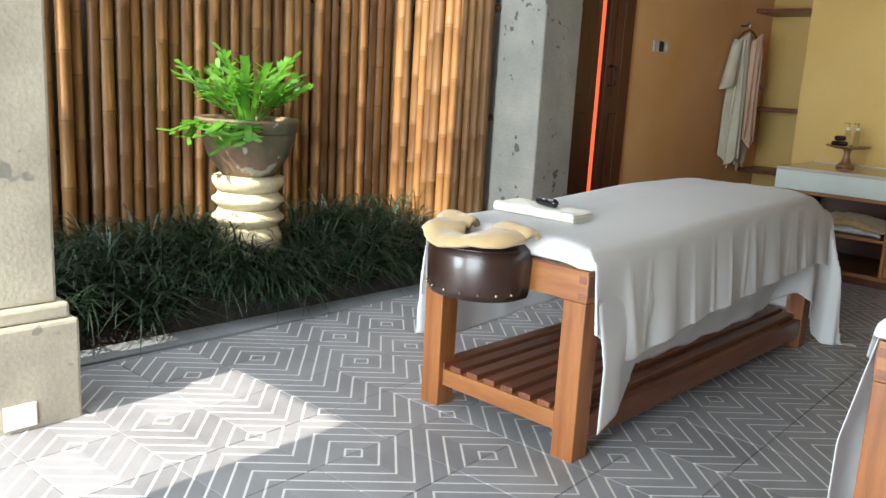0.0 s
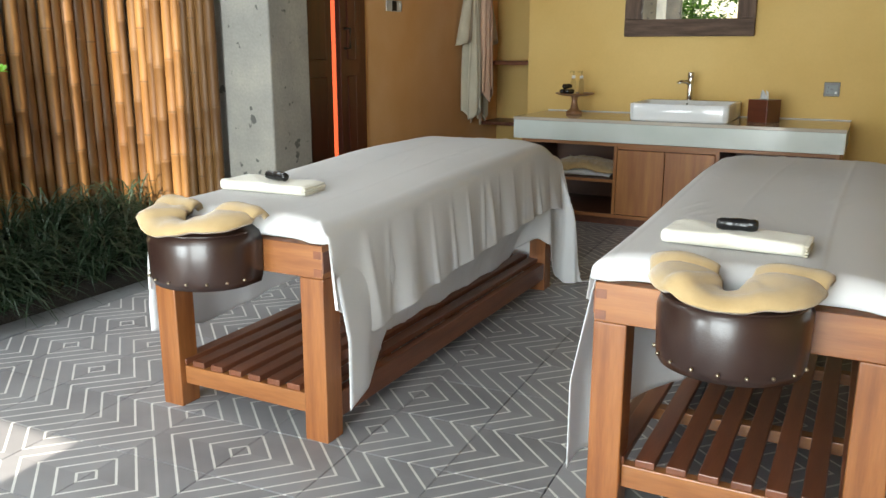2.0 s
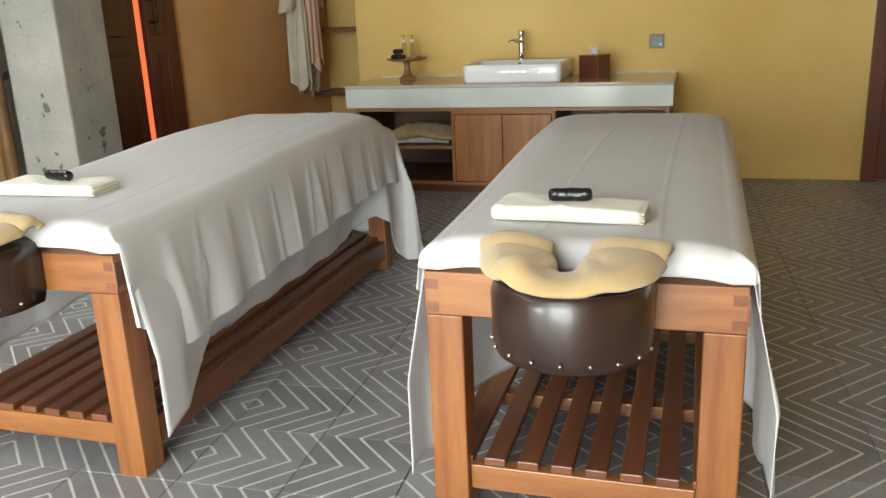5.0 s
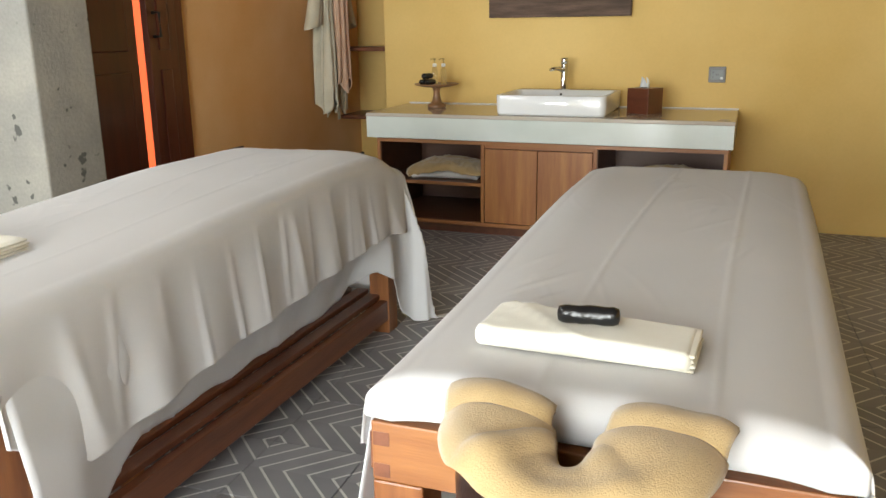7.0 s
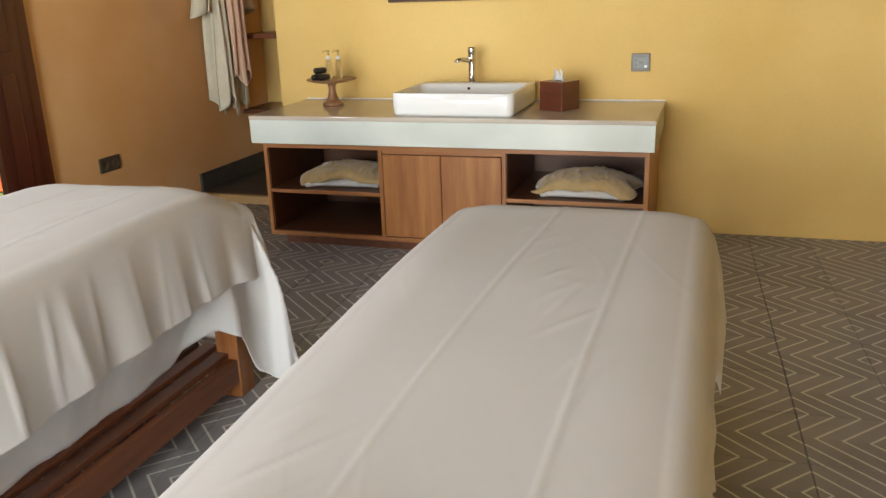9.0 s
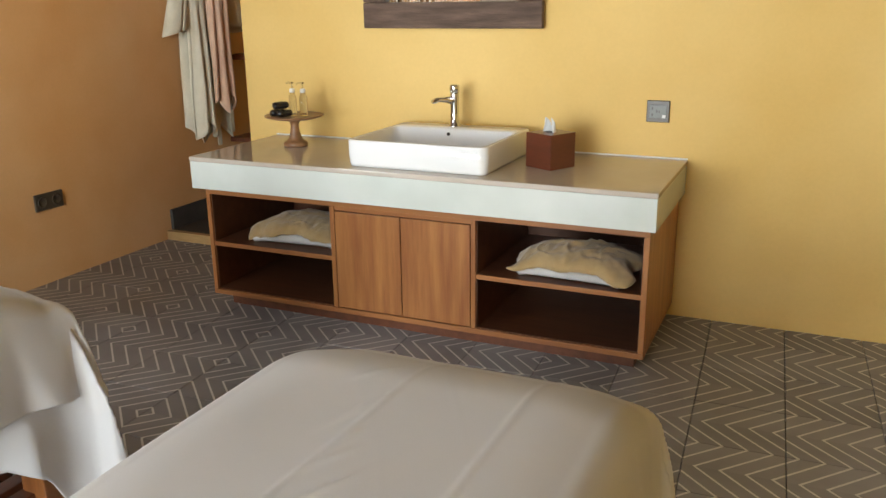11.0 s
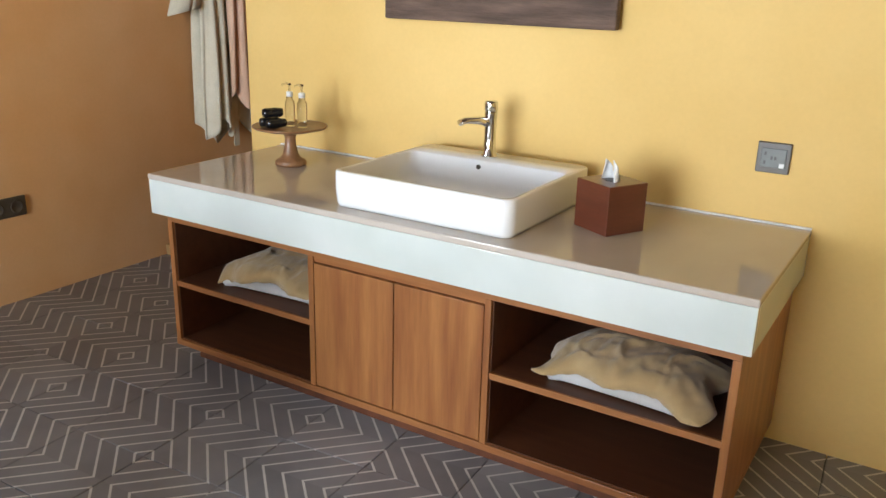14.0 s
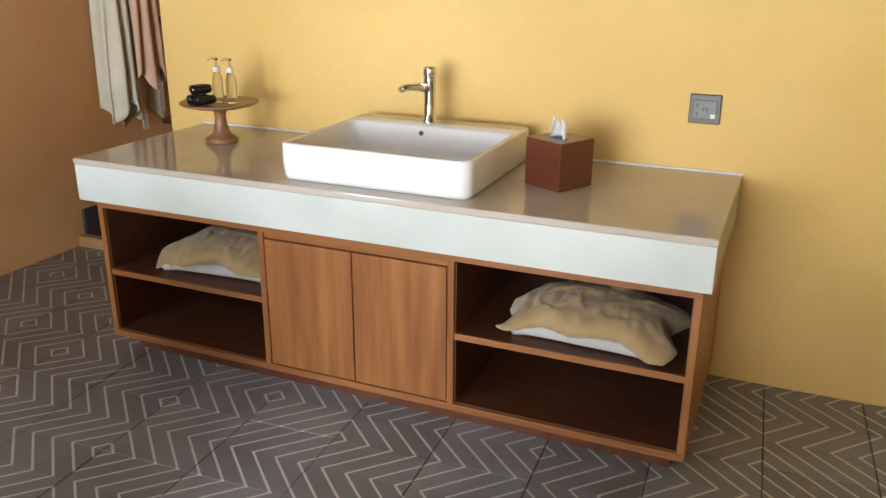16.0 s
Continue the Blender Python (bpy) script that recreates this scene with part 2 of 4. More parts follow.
def tile_material():
    """Cement tile: grey ground with eight inlaid pale chevron lines; u runs along the chevron, v across it."""
    m = bpy.data.materials.new("chevron cement tile")
    m.use_nodes = True
    n, l = m.node_tree.nodes, m.node_tree.links
    b = n["Principled BSDF"]
    uv = n.new("ShaderNodeUVMap")
    sx = n.new("ShaderNodeSeparateXYZ")
    l.new(uv.outputs[0], sx.inputs[0])

    def calc(op, a, c=None):
        q = n.new("ShaderNodeMath")
        q.operation = op
        for i, v in enumerate((a, c)):
            if v is None:
                continue
            if isinstance(v, (int, float)):
                q.inputs[i].default_value = v
            else:
                l.new(v, q.inputs[i])
        return q.outputs[0]

    fold = calc("ABSOLUTE", calc("SUBTRACT", sx.outputs[1], 0.5))
    f = calc("SUBTRACT", sx.outputs[0], fold)
    d = calc("ABSOLUTE", calc("SUBTRACT", calc("FRACT", calc("MULTIPLY", calc("ADD", f, 2.0), 4.0)), 0.5))
    co = n.new("ShaderNodeTexCoord")
    wob = n.new("ShaderNodeTexNoise")
    wob.inputs["Scale"].default_value = 40
    l.new(co.outputs["Object"], wob.inputs["Vector"])
    edge = calc("ADD", d, calc("MULTIPLY", calc("SUBTRACT", wob.outputs["Fac"], 0.5), 0.03))
    line = n.new("ShaderNodeMapRange")
    line.inputs["From Min"].default_value, line.inputs["From Max"].default_value = 0.078, 0.058
    l.new(edge, line.inputs["Value"])
    geo = n.new("ShaderNodeNewGeometry")
    big = n.new("ShaderNodeTexNoise")
    big.inputs["Scale"].default_value, big.inputs["Detail"].default_value = 5, 5
    l.new(geo.outputs["Position"], big.inputs["Vector"])
    ground = n.new("ShaderNodeValToRGB")
    ground.color_ramp.elements[0].position, ground.color_ramp.elements[1].position = 0.3, 0.7
    ground.color_ramp.elements[0].color, ground.color_ramp.elements[1].color = (0.17, 0.166, 0.176, 1), (0.24, 0.235, 0.245, 1)
    l.new(big.outputs["Fac"], ground.inputs["Fac"])
    half = calc("GREATER_THAN", sx.outputs[1], 0.5)
    hv = n.new("ShaderNodeHueSaturation")
    oi = n.new("ShaderNodeObjectInfo")
    tone = calc("ADD", calc("MULTIPLY", oi.outputs["Random"], 0.22), calc("ADD", calc("MULTIPLY", half, 0.10), 0.84))
    l.new(tone, hv.inputs["Value"])
    l.new(ground.outputs[0], hv.inputs["Color"])
    mix = n.new("ShaderNodeMix")
    mix.data_type = "RGBA"
    l.new(line.outputs[0], mix.inputs["Factor"])
    l.new(hv.outputs[0], mix.inputs["A"])
    mix.inputs["B"].default_value = (0.58, 0.57, 0.55, 1)
    l.new(mix.outputs["Result"], b.inputs["Base Color"])
    rr = n.new("ShaderNodeMapRange")
    rr.inputs["To Min"].default_value, rr.inputs["To Max"].default_value = 0.33, 0.55
    l.new(big.outputs["Fac"], rr.inputs["Value"])
    l.new(rr.outputs[0], b.inputs["Roughness"])
    return m


TILE = tile_material()


# ---- builders ----
def part(name, bm, mat, parent=None, label="", smooth=False):
    me = bpy.data.meshes.new(name)
    bm.to_mesh(me)
    bm.free()
    me.materials.append(mat)
    if smooth:
        me.polygons.foreach_set("use_smooth", [True] * len(me.polygons))
    ob = new(name, me)
    if parent:
        ob.parent = parent
    if label:
        ob["label"] = label
    return ob


def thing(name, label, category, at=(0, 0, 0), turn=0, group=""):
    return tagged(place(new(name), at, turn), label, category, group)


def place(ob, at, turn=0):
    ob.matrix_basis = pose(*at, 0, 0, turn)
    return ob


def box(x0, x1, y0, y1, z0, z1, bevel=0.0, seg=2, into=None):
    bm = into or bmesh.new()
    r = bmesh.ops.create_cube(bm, size=1, matrix=Matrix.Translation(((x0 + x1) / 2, (y0 + y1) / 2, (z0 + z1) / 2)) @ Matrix.Diagonal((x1 - x0, y1 - y0, z1 - z0, 1)))
    if bevel:
        edges = list({e for v in r["verts"] for e in v.link_edges})
        bmesh.ops.bevel(bm, geom=edges, offset=bevel, segments=seg, affect="EDGES", profile=0.5)
    return bm


def lathe(profile, steps=32, into=None, at=(0, 0, 0)):
    bm = into or bmesh.new()
    rings = []
    for r, z in profile:
        rings.append([bm.verts.new((at[0] + r * math.cos(2 * math.pi * i / steps), at[1] + r * math.sin(2 * math.pi * i / steps), at[2] + z)) for i in range(steps)])
    for a, b in zip(rings, rings[1:]):
        for i in range(steps):
            bm.faces.new((a[i], a[(i + 1) % steps], b[(i + 1) % steps], b[i]))
    bm.faces.new(rings[0][::-1])
    bm.faces.new(rings[-1])
    return bm


def loft(loops, caps=True, into=None):
    bm = into or bmesh.new()
    rings = [[bm.verts.new(p) for p in lp] for lp in loops]
    k = len(rings[0])
    for a, b in zip(rings, rings[1:]):
        for i in range(k):
            bm.faces.new((a[i], a[(i + 1) % k], b[(i + 1) % k], b[i]))
    if caps:
        bm.faces.new(rings[0][::-1])
        bm.faces.new(rings[-1])
    return bm


def grid(nu, nv, fn, thick=0.0):
    """A sheet of nu x nv quads through fn(u, v), u and v from 0 to 1, with thickness."""
    bm = bmesh.new()
    vs = [[bm.verts.new(fn(i / nu, j / nv)) for j in range(nv + 1)] for i in range(nu + 1)]
    for i in range(nu):
        for j in range(nv):
            bm.faces.new((vs[i][j], vs[i + 1][j], vs[i + 1][j + 1], vs[i][j + 1]))
    if thick:
        bm.normal_update()
        ws = [[bm.verts.new(v.co - v.normal * thick) for v in row] for row in vs]
        for i in range(nu):
            for j in range(nv):
                bm.faces.new((ws[i][j + 1], ws[i + 1][j + 1], ws[i + 1][j], ws[i][j]))
        edge = [(i, 0) for i in range(nu)] + [(nu, j) for j in range(nv)] + [(i, nv) for i in range(nu, 0, -1)] + [(0, j) for j in range(nv, 0, -1)]
        for (i, j), (k, m) in zip(edge, edge[1:] + edge[:1]):
            bm.faces.new((vs[k][m], vs[i][j], ws[i][j], ws[k][m]))
    return bm


def rounded_rect(x0, x1, y0, y1, r, z, k=5):
    pts = []
    for cx, cy, a0 in ((x1 - r, y1 - r, 0), (x0 + r, y1 - r, 90), (x0 + r, y0 + r, 180), (x1 - r, y0 + r, 270)):
        for i in range(k + 1):
            a = radians(a0 + 90 * i / k)
            pts.append((cx + r * math.cos(a), cy + r * math.sin(a), z))
    return pts


def tube(points, radius, steps=12, into=None):
    """A round bar along points; radius one number or one for each point."""
    loops = []
    for i, p in enumerate(points):
        p = Vector(p)
        d = (Vector(points[min(i + 1, len(points) - 1)]) - Vector(points[max(i - 1, 0)])).normalized()
        q = d.to_track_quat("Z", "Y").to_matrix()
        r = radius[i] if isinstance(radius, (list, tuple)) else radius
        loops.append([p + q @ Vector((r * math.cos(2 * math.pi * k / steps), r * math.sin(2 * math.pi * k / steps), 0)) for k in range(steps)])
    return loft(loops, True, into)


def structure(name, bm, mat, label, category="wall"):
    return tagged(part(name, bm, mat), label, category, kind="structure")


def wobble(p, s, k=0.0):
    return noise.noise(Vector(p) * s + Vector((k, k * 1.7, -k)))


# ---- setting ----
ground = structure("ground", box(-120, 120, -160, 120, -0.32, -0.12), LAWN, "green lawn around the pavilion", "ground")
floor_slab = structure("floor", box(-2.98, 2.45, -1.45, 6.2, -0.12, -0.012), LEDGE, "grey screed floor bed under patterned cement tiles", "floor")
ledge = structure("trim", box(-3.02, -2.87, -1.45, 3.72, -0.3, 0.0, 0.006), LEDGE, "grey screed kerb along the planting bed", "kerb")
structure("wall_north", box(-2.19, 2.6, 6.12, 6.3, -0.1, 2.8, 0.004), YELLOW, "ochre painted plaster wall behind the vanity")
structure("wall_alcove_back", box(-3.1, -2.0, 7.25, 7.4, -0.1, 2.8), YELLOW, "ochre painted wall at the back of the alcove")
structure("wall_alcove_side", box(-2.19, -2.05, 6.302, 7.248, -0.1, 2.8), ORANGE, "terracotta painted side wall of the alcove")
structure("wall_west", box(-3.1, -2.93, 5.03, 7.248, -0.1, 2.8, 0.004), ORANGE, "terracotta painted plaster wall with a robe on it")
structure("wall_over_door", box(-3.1, -2.93, 4.04, 5.028, 2.15, 2.8), ORANGE, "terracotta painted wall above the door")
structure("wall_east", box(2.45, 2.62, -1.3, 6.118, -0.1, 2.8), YELLOW, "ochre painted plaster side wall")
# Unseen wall, placed so its edge cuts the sun patch on the floor.
structure("wall_south", box(-1.77, -1.35, -0.95, -0.8, -0.1, 2.42), YELLOW, "unseen ochre painted wall between openings, its edge bounding the sun patch")
# Unseen walls round the opening added for the south fill lamp.
structure("wall_south_east", box(0.25, 2.448, -0.95, -0.8, -0.1, 2.42), YELLOW, "unseen ochre painted wall beside the added south opening")
structure("wall_south_lintel", box(-1.348, 0.248, -0.95, -0.8, 2.15, 2.42), YELLOW, "unseen ochre painted lintel over the added south opening")
# Unseen floor and roof, added so no sun enters the south opening.
structure("added_south_floor", box(-1.6, 2.62, -4.4, -1.452, -0.12, -0.02), LEDGE, "unseen grey screed floor added under the blocking roof", "floor")
structure("sun_blocker_roof", box(-1.6, 2.62, -4.4, -1.452, 2.802, 2.95), CEILING, "unseen board roof added to block sun at the south opening", "roof")
# Unseen wall beside the high opening added for the fill lamp.
structure("wall_south_pier", box(0.2, 2.448, -0.95, -0.8, 2.422, 2.8), YELLOW, "unseen ochre painted wall beside the added high opening")
# Unseen ceiling; its south edge ends the sun patch.
structure("ceiling", box(-3.1, 2.62, -1.45, 7.4, 2.802, 2.95), CEILING, "unseen wooden board ceiling, kept dark to cut bounced light", "ceiling")
# Added wall; through the door gap it shows as an orange glow.
structure("wall_slit_glow", box(-5.3, -3.102, 6.6, 6.75, -0.1, 2.8), GLOW_ORANGE, "added red orange wall for the glow in the door gap")
structure("garden_wall", box(-4.0, -3.86, -2.6, 3.95, -0.12, 3.3), STONE, "grey stone garden wall behind the bamboo")
structure("garden_wall_end", box(-3.858, -2.96, 3.80, 3.95, -0.12, 3.3), STONE, "grey stone wall behind the bamboo screen")
# Unseen wall added at this height to shade bamboo and bed.
structure("sun_blocker_wall", box(-4.0, -2.95, -2.75, -2.602, -0.12, 4.6), STONE, "unseen grey stone wall added to keep sun off the bamboo")
structure("alcove_floor", box(-2.929, -2.191, 6.28, 7.248, -0.1, 0.05, 0.004), DARKSTONE, "dark stone platform in the alcove", "floor")
structure("alcove_step", box(-2.929, -2.191, 6.24, 6.279, -0.1, 0.052, 0.003), PALEWOOD, "pale wooden step edge in front of the alcove", "step")
structure("baseboard", box(-2.929, -2.91, 6.28, 7.248, 0.051, 0.17, 0.003), DARKSTONE, "dark stone baseboard along the alcove wall", "baseboard")

# door post of stone
structure("door_pier", box(-2.93, -2.62, 3.70, 4.03, -0.1, 2.8, 0.01), STONE, "grey pitted volcanic stone pier beside the door", "pier")

# garden pier on its plinth
def garden_pier():
    p = tagged(new("garden_pier"), "pale pitted volcanic stone pier on a stepped plinth", "pier", kind="structure")
    part("plinth", box(-2.93, -2.415, 0.55, 1.175, -0.12, 0.325, 0.012), PALE_STONE, p)
    part("plinth_step", box(-2.91, -2.435, 0.57, 1.155, 0.325, 0.375, 0.012), PALE_STONE, p)
    part("shaft", box(-2.89, -2.455, 0.59, 1.125, 0.375, 2.802, 0.012), PALE_STONE, p)


garden_pier()


def door():
    d = tagged(new("door_1"), "dark red wooden double door standing slightly open", "door", kind="structure")
    part("door_frame", box(-2.93, -2.80, 4.032, 4.10, 0, 2.15, 0.004), DOORWOOD, d)
    part("door_frame", box(-2.96, -2.90, 4.955, 5.028, 0, 2.15, 0.004), DOORWOOD, d)
    part("door_frame", box(-2.96, -2.88, 4.102, 4.953, 2.08, 2.15, 0.004), DOORWOOD, d)
    for y0, y1 in ((4.102, 4.63), (4.725, 4.953)):
        leaf = part("door_leaf", box(-2.93, -2.89, y0, y1, 0.015, 2.078, 0.004), DOORWOOD, d)
        part("panel", box(-2.889, -2.882, y0 + 0.07, y1 - 0.07, 0.12, 0.95, 0.006), DOORWOOD, leaf)
        part("panel", box(-2.889, -2.882, y0 + 0.07, y1 - 0.07, 1.05, 1.98, 0.006), DOORWOOD, leaf)
        if y1 > 4.9:
            part("door_handle", tube([(-2.884, y0 + 0.035, 1.12), (-2.84, y0 + 0.035, 1.12), (-2.84, y0 + 0.035, 1.24), (-2.884, y0 + 0.035, 1.24)], 0.009), RUBBER, leaf, "dark metal pull handle")


door()


def side_door():
    d = tagged(new("door_2"), "dark brown wooden door in a frame on the ochre wall", "door", kind="structure")
    for a, b in ((1.10, 1.18), (1.92, 2.0)):
        part("door_frame", box(a, b, 6.075, 6.119, 0.001, 2.10, 0.004), DOORWOOD, d)
    part("door_frame", box(1.10, 2.0, 6.075, 6.119, 2.1005, 2.18, 0.004), DOORWOOD, d)
    leaf = part("door_leaf", box(1.182, 1.918, 6.09, 6.119, 0.01, 2.098, 0.003), DOORWOOD, d)
    for z0, z1 in ((0.15, 0.95), (1.05, 1.95)):
        part("panel", box(1.27, 1.83, 6.083, 6.0895, z0, z1, 0.004), DOORWOOD, leaf)


side_door()


def alcove_shelf(z):
    s = tagged(part("alcove_shelf", box(-2.909, -2.192, 6.86, 7.248, z, z + 0.03, 0.003), SLAT), "dark wooden shelf set between the alcove walls", "shelf", "shelves in the alcove")
    return s


for z in (0.48, 0.985, 1.76):
    alcove_shelf(z)


# ---- massage tables ----
W, LEN, TOP = 0.645, 1.85, 0.593


def draped(t, hw, ln, top, seed, waves, tail=0.3, hump=0.032, tuck=(0.0, 0.0), flare=0.0):
    """Point of a cloth over a bed: t = (across, along) in metres of cloth; overhangs fall down the sides and the far end,
    and tuck draws the hem in under the table on its two long sides."""
    s, q = t
    ds, dt = max(0.0, abs(s) - hw), max(0.0, q - ln)
    sg = 1 if s > 0 else -1
    r = 0.05

    def fall(d):
        if d < r * 1.57:
            a = d / r
            return r * math.sin(a), r * (1 - math.cos(a))
        return r, r + d - r * 1.57

    ox, zx = fall(ds)
    oy, zy = fall(dt)
    both = min(ds, dt)
    of, zf = fall(max(0.0, -q))
    drop = max(zx, zy, zf) + tail * both
    x = sg * (min(abs(s), hw) + ox + 0.30 * tail * both + 0.03 * both)
    y = 0.048 + max(0.0, min(q, ln)) * (ln - 0.048) / ln - (of * max(0.0, 1 - ds / 0.06)) + oy + 0.2 * both - 0.036 * min(1.0, ds / 0.05) * max(0.0, 1 - max(0.0, q) / 0.12)
    depth = min(1.0, max(0.0, drop - 0.04) / 0.3)
    along = q if ds >= dt else s
    fold = math.sin(along * waves + seed + 1.3 * math.sin(along * 3.1 + seed)) * 0.6 + 0.7 * noise.noise(Vector((along * 6 + seed * 5, sg * 2.0, drop * 1.2))) + 1.5 * math.exp(-(noise.noise(Vector((along * 7 + seed, sg * 3.0 + drop * 0.5, 4.0))) / 0.07) ** 2) * (0.4 + 0.6 * noise.noise(Vector((along * 2, seed, drop * 4))))
    amp = 0.012 * depth
    if ds >= dt:
        x += sg * (amp * fold + 0.026 * depth)
        x += sg * flare * math.exp(-max(0.0, q) / 0.3) * depth
        pull = tuck[1 if s > 0 else 0] * min(1.0, max(0.0, (q - 0.10) / 0.35)) * min(1.0, max(0.0, (ln - 0.11 - q) / 0.12))
        low = min(1.0, max(0.0, (drop - 0.19) / 0.27))
        x -= sg * pull * low * low * (3 - 2 * low)
    else:
        y += amp * fold + 0.016 * depth
    rise = min(1, max(0, q / (0.75 * ln)))
    end = max(0.0, (min(q, ln) - ln + 0.20) / 0.20)
    z = top - drop + hump * (rise * rise * (3 - 2 * rise) - 1.25 * end * end) * max(0.0, 1 - drop / 0.5)
    side = min(1.0, max(0.0, (abs(s) - hw + 0.09) / 0.09))
    z -= 0.012 * side * side * max(0.0, 1 - drop / 0.3)
    if drop < 0.03:
        z0, fade = z, 1 - drop / 0.03
        z += 0.004 * noise.noise(Vector((s * 4 + seed, q * 2.2, seed)))
        for s0, lean, tall in ((0.16, 0.012, 0.002), (-0.06, 0.03, 0.0018)):
            z += tall * math.exp(-((s - s0 - lean * math.sin(q * 2 + seed)) / 0.0055) ** 2)
        for k in range(16):
            cs, cq, lean, long = (-0.24 + 0.43 * ((k * 0.618 + seed * 0.37) % 1), ln * (0.08 + 0.84 * ((k * 0.382 + seed * 0.21) % 1)), 0.25 + 0.5 * ((k * 0.27) % 1), 0.03 + 0.05 * ((k * 0.71) % 1))
            across, along_ = (s - cs) - lean * (q - cq), q - cq
            z += 0.0035 * math.exp(-(across / 0.006) ** 2 - (along_ / long) ** 2)
        w = noise.noise(Vector((s * 7 + q * 3 + seed, q * 1.6 - s, 3.3)))
        z += 0.002 * math.exp(-(w / 0.05) ** 2) * max(0.0, noise.noise(Vector((s * 2.5, q * 1.7, seed + 8))) + 0.15)
        z = z0 + (z - z0) * fade
    return Vector((x, y, max(z, 0.012)))


def cloth(name, hw, ln, hem_r, hem_l, back, top, seed, mat, parent, start=0.0, waves=26.0, label="", nu=130, nv=190, tail=0.3, hump=0.032, tuck=(0.0, 0.0), flare=0.0):
    def fn(u, v):
        q = start + u * (ln + back - start)
        f = min(1, max(0, q / ln))
        a, b = -hw - hem_l(f), hw + hem_r(f)
        p = draped((a + (b - a) * v, q), hw, ln, top, seed, waves, tail, hump, tuck, flare)
        return p
    return part(name, grid(nu, nv, fn, 0.002), mat, parent, label, True)


def lerp(pairs):
    def fn(f):
        for (a, va), (b, vb) in zip(pairs, pairs[1:]):
            if f <= b:
                return va + (vb - va) * (f - a) / (b - a)
        return pairs[-1][1]
    return fn


def massage_table(at, seed, turn, label):
    t = thing("massage_table", label, "massage table", at, turn, "massage tables")
    h = W / 2
    leg_bm = lambda: box(-0.04, 0.04, -0.04, 0.04, 0.0, 0.497, 0.004)
    for sx in (-1, 1):
        for y in (0.04, LEN - 0.04):
            leg = part("leg", leg_bm(), TEAK, t)
            leg.location = (sx * (h - 0.04), y, 0)
    for y in (0.0, LEN - 0.045):
        part("end_rail", box(-h, h, y, y + 0.045, 0.4975, TOP, 0.003), TEAK_X, t)
    for sx in (-1, 1):
        part("side_rail", box(sx * (h - 0.022) - 0.022, sx * (h - 0.022) + 0.022, 0.046, LEN - 0.046, 0.4975, TOP, 0.003), TEAK_Y, t)
        for y in (0.0, LEN):
            bm = box(sx * (h + 0.0005) - 0.002, sx * (h + 0.0005) + 0.002, abs(y - 0.002) - 0.001 if y == 0 else y - 0.046, 0.044 if y == 0 else y - 0.004, 0.515, 0.575, 0.0008)
            part("joint_end", bm, SLAT, t, "dark end grain of the joint")
        for z in (0.515, 0.566):
            part("joint_end", box(sx * (h - 0.016) - 0.013, sx * (h - 0.016) + 0.013, -0.001, 0.004, z - 0.011, z + 0.011, 0.0006), SLAT, t, "dark end grain of the joint")
        part("lower_rail", box(sx * (h - 0.02) - 0.016, sx * (h - 0.02) + 0.016, 0.081, LEN - 0.081, 0.055, 0.135, 0.003), SLAT, t)
    for y in (0.02, LEN - 0.052):
        part("lower_rail", box(-h + 0.081, h - 0.081, y, y + 0.032, 0.075, 0.135, 0.003), TEAK_X, t)
    part("batten", box(-h + 0.04, h - 0.04, LEN * 0.5 - 0.02, LEN * 0.5 + 0.02, 0.10, 0.1345, 0.002), TEAK_X, t)
    part("batten", box(-h + 0.04, h - 0.04, LEN * 0.22 - 0.02, LEN * 0.22 + 0.02, 0.10, 0.1345, 0.002), TEAK_X, t)
    slat_me = None
    n = 8
    for i in range(n):
        x = -h + 0.062 + (W - 0.124) * i / (n - 1)
        if slat_me is None:
            s = part("slat", box(-0.024, 0.024, 0.022, LEN - 0.022, 0.1355, 0.155, 0.003), SLAT, t)
            slat_me = s.data
        else:
            s = new("slat", slat_me)
            s.parent = t
        s.location = (x, 0, 0)
    part("mattress", box(-h + 0.012, h - 0.012, 0.020, LEN + 0.01, TOP + 0.001, TOP + 0.060, 0.028, 4), LINEN, t, "white fitted sheet over a thin mattress", True)
    return t


def bed_sheets(at, seed, label, hem_in_r, hem_in_l, hem_out_r, hem_out_l, back, under_back=0.0, hump=0.032, tuck=(0.0, 0.0), tail=0.3):
    h = W / 2
    s = thing("bed_sheet", label, "bed sheet", at, 0, "sheets on the massage tables")
    cloth("under_sheet", h - 0.046, LEN - 0.010, hem_in_r, hem_in_l, under_back, TOP + 0.066, seed + 2, LINEN, s, 0.01, 21, nv=130, tail=0.75, hump=hump, tuck=tuck, flare=0.035)
    cloth("top_sheet", h - 0.036, LEN - 0.002, hem_out_r, hem_out_l, back, TOP + 0.072, seed, LINEN_TOP, s, -0.085, 31, hump=hump, tail=tail, nu=210, nv=260)
    return s


